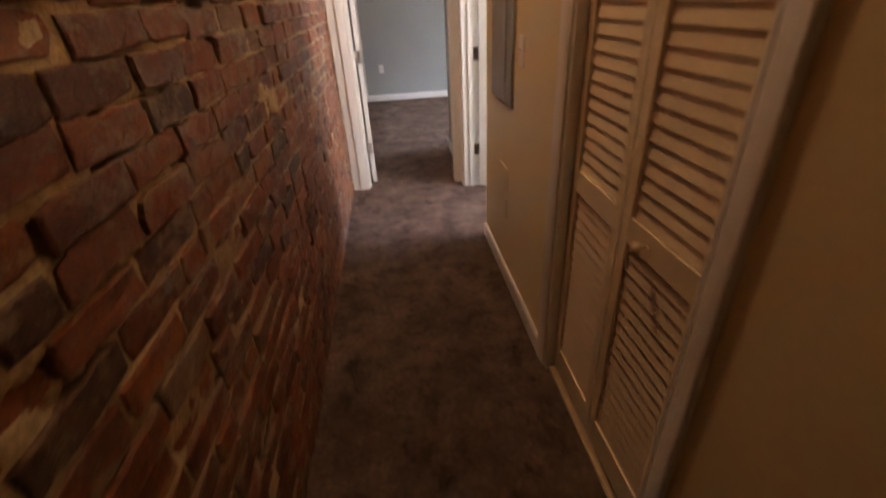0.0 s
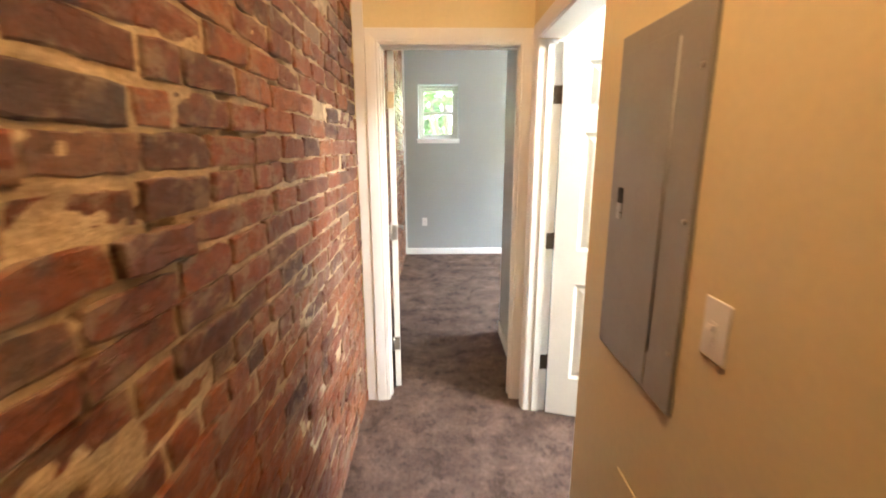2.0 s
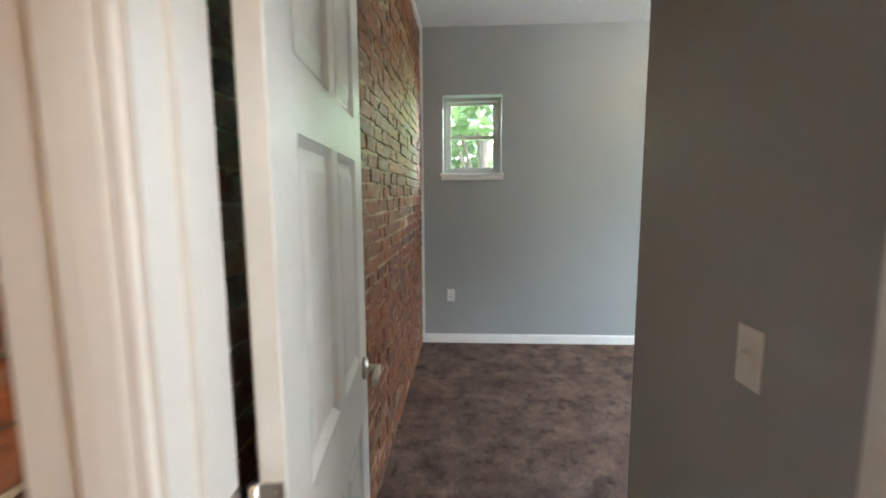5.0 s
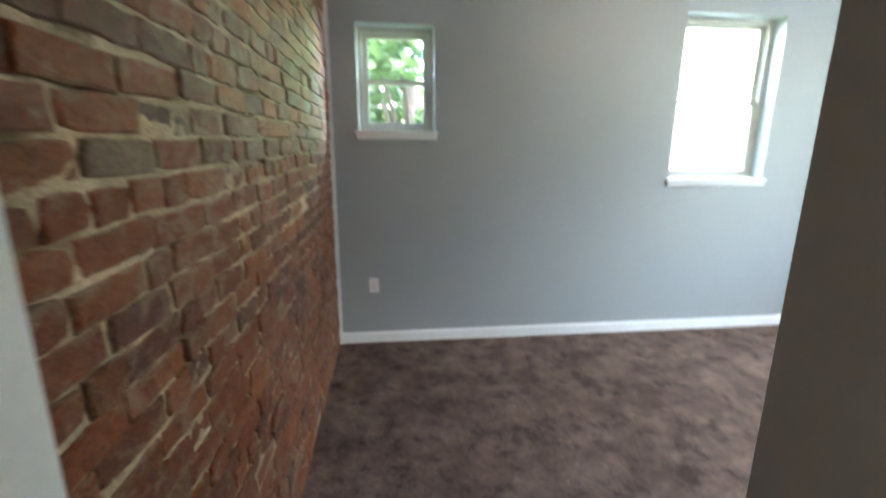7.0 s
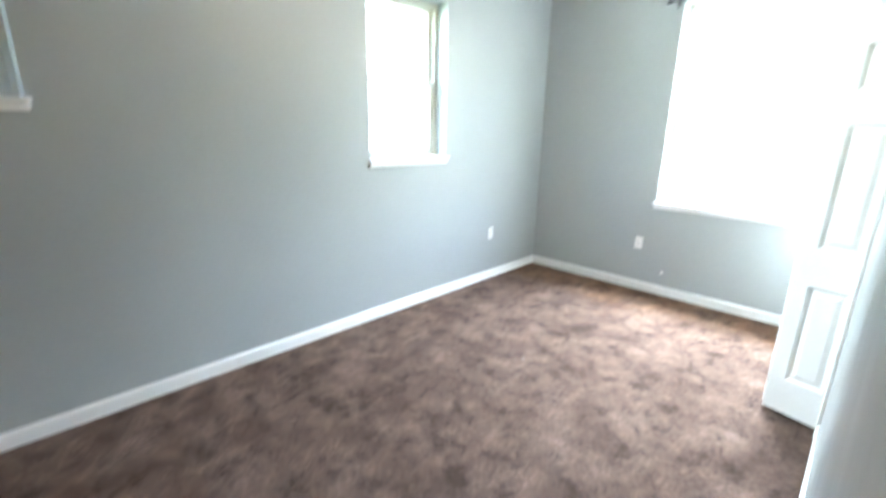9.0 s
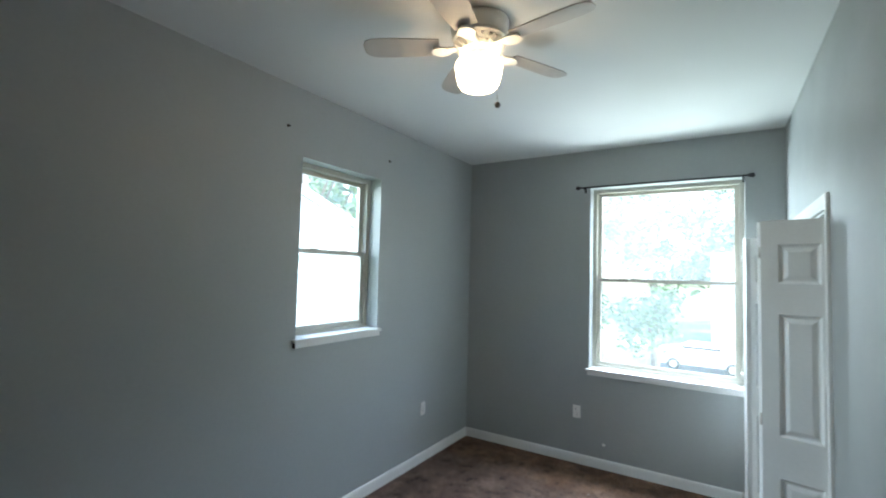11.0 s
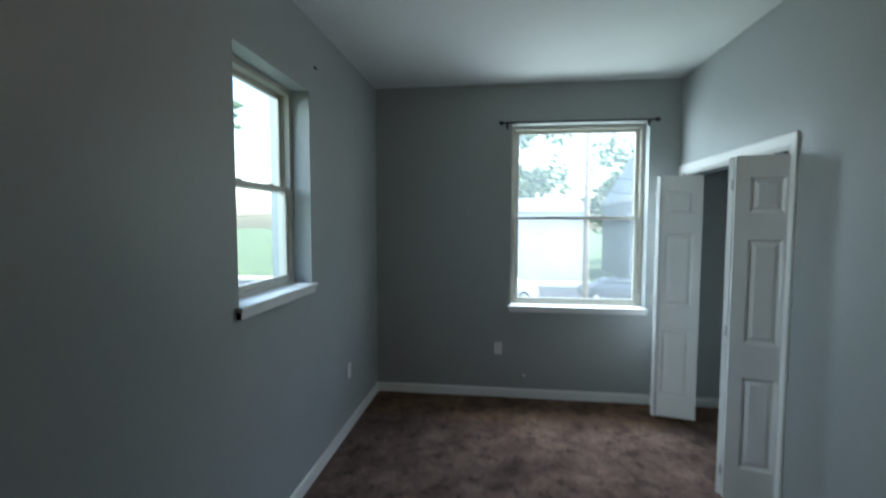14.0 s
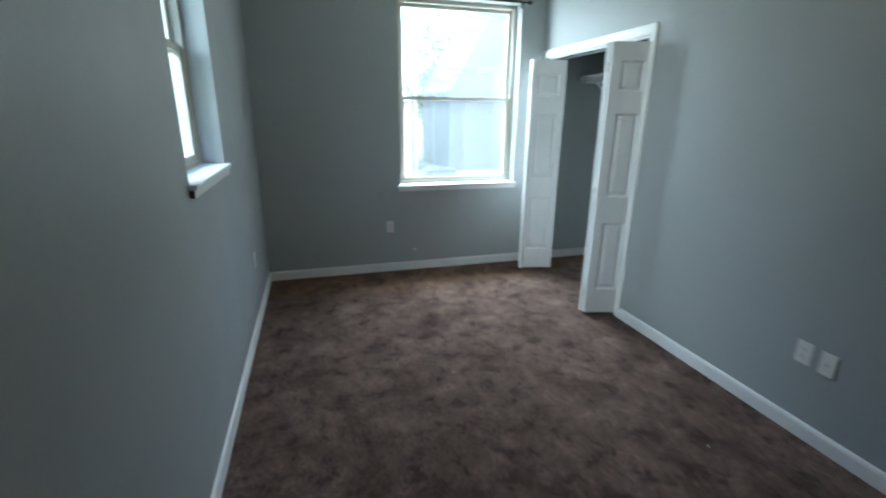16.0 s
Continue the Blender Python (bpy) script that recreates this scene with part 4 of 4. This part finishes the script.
def house(name, x0, x1, y0, y1, eave, ridge, mat, label, side, wins, turn=0):
    """Walls with lapped boards, a gabled roof with overhang, windows as parts on the side that faces the walk."""
    t = thing(name, label, "house", pose((x0 + x1) / 2, (y0 + y1) / 2, G, 0, 0, turn))
    hx, hy = (x1 - x0) / 2, (y1 - y0) / 2
    bm = box(-hx, hx, -hy, hy, 0, eave)
    n = int(eave / 0.3)
    for i in range(n):
        z = 0.3 * i
        for s in (-1, 1):
            add_box(bm, s * hx - 0.012, s * hx + 0.012, -hy, hy, z, z + 0.27)
            add_box(bm, -hx, hx, s * hy - 0.012, s * hy + 0.012, z, z + 0.27)
    part("wall", bm, mat, t)
    r = bmesh.new()
    o = 0.06
    pts = [(-hx - o, eave - 0.1), (0, ridge), (hx + o, eave - 0.1), (hx + o, eave + 0.08), (0, ridge + 0.2), (-hx - o, eave + 0.08)]
    a = [r.verts.new((x, -hy - o, z)) for x, z in pts]
    b = [r.verts.new((x, hy + o, z)) for x, z in pts]
    r.faces.new(a)
    r.faces.new(b)
    for k in range(6):
        r.faces.new((a[k], a[(k + 1) % 6], b[(k + 1) % 6], b[k]))
    bmesh.ops.recalc_face_normals(r, faces=r.faces)
    part("roof", r, M_ROOF, t)
    for s in (-1, 1):
        g = bmesh.new()
        inner, outer = ([g.verts.new((x, s * (hy + d), z)) for x, z in ((-hx, eave - 0.05), (hx, eave - 0.05), (0, ridge - 0.02))] for d in (-0.04, 0.03))
        g.faces.new(inner)
        g.faces.new(outer)
        for k in range(3):
            g.faces.new((inner[k], inner[(k + 1) % 3], outer[(k + 1) % 3], outer[k]))
        bmesh.ops.recalc_face_normals(g, faces=g.faces)
        part("gable", g, mat, t)
    for u, z, w, h in wins:
        if side == "x":
            wf = part("window", box(-hx - 0.06, -hx, u - w / 2, u + w / 2, z, z + h, 0.01), M_TRIM, t)
            part("pane", box(-hx - 0.07, -hx - 0.062, u - w / 2 + 0.07, u + w / 2 - 0.07, z + 0.07, z + h - 0.07), M_WINDARK, wf)
        else:
            wf = part("window", box(u - w / 2, u + w / 2, -hy - 0.06, -hy, z, z + h, 0.01), M_TRIM, t)
            part("pane", box(u - w / 2 + 0.07, u + w / 2 - 0.07, -hy - 0.07, -hy - 0.062, z + 0.07, z + h - 0.07), M_WINDARK, wf)


house("neighbour_house", 3.0, 8.1, 12.2, 19.5, 5.7, 6.5, M_PALE_SIDING, "pale clapboard house with a shingled roof next door", "y", [(-1.2, 1.2, 0.9, 1.4)])
house("grey_house", 38.0, 46.6, -13.0, -3.2, 6.6, 14.0, M_SLATE, "grey clad gabled house across the street", "y", [(1.6, 1.2, 1.2, 1.6)], -90)
house("white_house", 38.0, 47.0, -0.6, 6.2, 5.6, 6.8, M_SIDING, "white house across the street", "x", [])

up = thing("utility_pole", "weathered wooden utility pole with wires", "utility pole", pose(23.8, 2.2, G))
part("pole", lathe([(0.16, 0), (0.15, 4), (0.12, 10.5)], 14), M_POLE, up)
part("crossarm", box(-0.06, 0.06, -1.1, 1.1, 9.6, 9.75, 0.01), M_POLE, up)
for s in (-1.0, 0.0, 1.0):
    part("insulator", lathe([(0.03, 9.75), (0.045, 9.8), (0.03, 9.9)], 10, Matrix.Translation((0, s, 0))), M_PAVE, up)
for k, (s, z) in enumerate(((-1.0, 9.85), (1.0, 9.85), (0.1, 7.2), (0.1, 6.5))):
    pts = [(0.15 * k, s + 60 * u, z - 1.6 * (1 - (2 * abs(u) - 1) ** 2) - 0.0) for u in (i / 12 for i in range(-12, 13))]
    part("wire", tube(pts, 0.018, 5), M_HOLE, up)


def car(x, y, rz, mat, label):
    t = thing("parked_car", label, "car", pose(x, y, G + 0.02, 0, 0, rz), "parked cars")
    sec = [(-2.15, 0.35), (-2.2, 0.75), (-1.95, 0.95), (-1.35, 1.02), (-0.75, 1.42), (0.65, 1.46), (1.35, 1.05), (2.05, 0.95), (2.2, 0.7), (2.15, 0.35)]
    b = bmesh.new()
    rings = []
    for yy, f in ((-0.86, 0.9), (-0.80, 1.0), (0.80, 1.0), (0.86, 0.9)):
        rings.append([b.verts.new((u * (0.98 if f < 1 else 1), yy * (0.82 if z > 1.2 else 1), 0.35 + (z - 0.35) * (f if z > 0.4 else 1))) for u, z in sec])
    for p, q in zip(rings, rings[1:]):
        for k in range(len(sec)):
            b.faces.new((p[k], p[(k + 1) % len(sec)], q[(k + 1) % len(sec)], q[k]))
    b.faces.new(rings[0])
    b.faces.new(rings[-1])
    bmesh.ops.recalc_face_normals(b, faces=b.faces)
    body = part("body", b, mat, t)
    for s in (-1, 1):
        part("side_window", box(-0.85, 0.95, s * 0.76 - 0.012, s * 0.76 + 0.012, 1.02, 1.32, 0.01), M_WINDARK, body)
    for u in (-1.35, 1.35):
        for s in (-1, 1):
            wh = part("wheel", lathe([(0.2, -0.1), (0.31, -0.1), (0.33, -0.07), (0.33, 0.07), (0.31, 0.1), (0.2, 0.1)], 20, pose(u, s * 0.78, 0.33, 90)), M_TYRE, t)
            part("rim", lathe([(0.19, -0.105), (0.19, 0.105)], 16, pose(u, s * 0.78, 0.33, 90)), M_NICKEL, wh)


car(28.3, -0.5, 90, M_CAR, "dark parked car at the kerb")
car(28.3, 6.4, 90, M_CARW, "white parked car at the kerb")


# ---- the brick wall ----
def mortar_bed():
    """The lime bed: mostly flush with lumps that ride up, raked pits and crumbled hollows."""
    y0, y1, z0, z1, st = -1.6, FY, 0.0, H, 0.009
    ny, nz = int((y1 - y0) / st), int((z1 - z0) / st)
    verts, faces = [], []
    for i in range(ny + 1):
        for k in range(nz + 1):
            y, z = y0 + (y1 - y0) * i / ny, z0 + (z1 - z0) * k / nz
            slow = noise.noise(Vector((0.3, y * 2.3, z * 2.9)))
            lump = noise.noise(Vector((2.3, y * 13, z * 17)))
            fine = noise.noise(Vector((4.1, y * 41, z * 52)))
            pit = noise.noise(Vector((7.7, y * 8, z * 19))) + 0.35 * fine
            d = slow * 0.0022 + lump * 0.0030 + fine * 0.0026 - max(0.0, min(1.0, (pit - 0.27) * 4.5)) * 0.024
            verts.append((BX - 0.0064 + d, y, z))
    for i in range(ny):
        for k in range(nz):
            a = i * (nz + 1) + k
            faces.append((a, a + nz + 1, a + nz + 2, a + 1))
    n = len(verts)
    verts += [(BX - 0.25, y0, z0), (BX - 0.25, y1, z0), (BX - 0.25, y1, z1), (BX - 0.25, y0, z1)]
    faces.append((n, n + 3, n + 2, n + 1))
    c = [0, ny * (nz + 1), ny * (nz + 1) + nz, nz]
    for p, q in ((0, 1), (1, 2), (2, 3), (3, 0)):
        faces.append((c[p], n + p, n + q, c[q]))
    me = bpy.data.meshes.new("wall_brick")
    me.from_pydata(verts, [], faces)
    me.polygons.foreach_set("use_smooth", [True] * len(faces))
    me.materials.append(M_MORTAR)
    ob = new("wall_brick", me)
    return tagged(ob, "old red brick wall with smeared lime mortar", "wall", kind="structure")


BRNG = random.Random(11)


def brick_shape(l, h):
    """A worn brick about its centre, its face towards +x: broken outline, rounded arris, dished face. Also gives each vertex's nearness to the rim."""
    j = lambda s: BRNG.uniform(-s, s)
    long = max(2, round(l / 0.042))
    ring = [(-1 + 2 * i / long, -1) for i in range(long)] + [(1, -1), (1, 0)] + [(1 - 2 * i / long, 1) for i in range(long)] + [(-1, 1), (-1, 0)]
    out = []
    for u, v in ring:
        corner = abs(u) == 1 and abs(v) == 1
        chip = BRNG.uniform(0.003, 0.010) if corner and BRNG.random() < 0.3 else 0.0012 if corner else 0
        out.append((u * (l / 2) - math.copysign(chip, u) + j(0.0030), v * (h / 2) - math.copysign(chip * 0.7, v) + j(0.0028)))
    n = len(out)
    verts = [(-0.026, y, z) for y, z in out]
    verts += [(-0.0034 + j(0.0016), y, z) for y, z in out]
    tilt, lean = j(0.010), j(0.03)
    inner = []
    for y, z in out:
        i = BRNG.uniform(0.0025, 0.006)
        inner.append((y - math.copysign(min(i, abs(y)), y), z - math.copysign(min(i, abs(z)), z)))
    verts += [(j(0.0018) + tilt * y + lean * z, y, z) for y, z in inner]
    rim = [1.0] * (2 * n) + [0.6] * n
    faces = []
    for r in (0, n):
        for k in range(n):
            faces.append((r + k, r + (k + 1) % n, r + n + (k + 1) % n, r + n + k))
    mid = []
    for i in range(1, long):
        mid.append(len(verts))
        u = -1 + 2 * i / long
        verts.append((j(0.0030), u * l / 2, j(0.008)))
        rim.append(0.0)
    b = 2 * n
    low = [b + i for i in range(long + 1)]
    high = [b + 2 * long + 2 - i for i in range(long + 1)]
    left, right = b + n - 1, b + long + 1
    faces.append((low[0], low[1], mid[0], left))
    faces.append((left, mid[0], high[1], high[0]))
    for i in range(1, long - 1):
        faces.append((low[i], low[i + 1], mid[i], mid[i - 1]))
        faces.append((mid[i - 1], mid[i], high[i + 1], high[i]))
    faces.append((low[-2], low[-1], right, mid[-1]))
    faces.append((mid[-1], right, high[-1], high[-2]))
    return verts, faces, rim


def brick_object_mesh(name, verts, faces, rim, mat):
    me = bpy.data.meshes.new(name)
    me.from_pydata(verts, [], faces)
    me.attributes.new("rim", "FLOAT", "POINT").data.foreach_set("value", rim)
    me.materials.append(mat)
    return me


def brick_mesh(l, h):
    return brick_object_mesh("brick", *brick_shape(l, h), M_BRICK_ONE)


brick_wall = mortar_bed()
COURSE = 0.0672
stretch = [brick_mesh(0.200 + 0.003 * (i % 3 - 1), 0.0572 + 0.0012 * (i % 5)) for i in range(24)]
header = [brick_mesh(0.094 + 0.002 * (i % 3 - 1), 0.0572 + 0.0012 * (i % 4)) for i in range(12)]
jv, jf, jr = [], [], []
singles = 0
for row in range(int(H / COURSE)):
    z = (row + 0.5) * COURSE
    y = -1.6 + BRNG.uniform(-0.02, 0.02) + (0.105 if row % 2 else 0)
    heads = row % 6 == 3
    while y < FY - 0.02:
        short = (heads and BRNG.random() < 0.85) or BRNG.random() < 0.20
        l = 0.094 if short else 0.200
        gap = BRNG.uniform(0.004, 0.011)
        l = min(l * BRNG.uniform(0.93, 1.05), FY - 0.012 - y)
        if l < 0.03:
            break
        yc = y + l / 2
        y += l + gap
        zc = z + BRNG.uniform(-0.0035, 0.0035) + 0.006 * math.sin(yc * 1.7 + row * 0.4)
        out = BRNG.gauss(0, 0.0026) + (BRNG.choice((-0.007, 0.006)) if BRNG.random() < 0.08 else 0)
        m = pose(BX + out, yc, zc, BRNG.uniform(-2.0, 2.0), BRNG.uniform(-2.2, 2.2), BRNG.uniform(-1.6, 1.6))
        if singles < 300 and 1.15 < yc < 3.5 and 1.0 < zc < 1.75 and l > 0.08:
            me = BRNG.choice(header if short else stretch)
            o = new("brick", me)
            o.parent = brick_wall
            o.matrix_world = m @ Matrix.Diagonal((1, l / (0.094 if short else 0.2), 1, 1))
            singles += 1
        else:
            v, f, r = brick_shape(l, 0.0592 + BRNG.uniform(-0.003, 0.003))
            b = len(jv)
            jv += [m @ Vector(p) for p in v]
            jf += [tuple(b + i for i in q) for q in f]
            jr += r
o = new("bricks", brick_object_mesh("bricks", jv, jf, jr, M_BRICK))
o.parent = brick_wall
tagged(o, "old red bricks of the rest of the wall", kind="stuff")
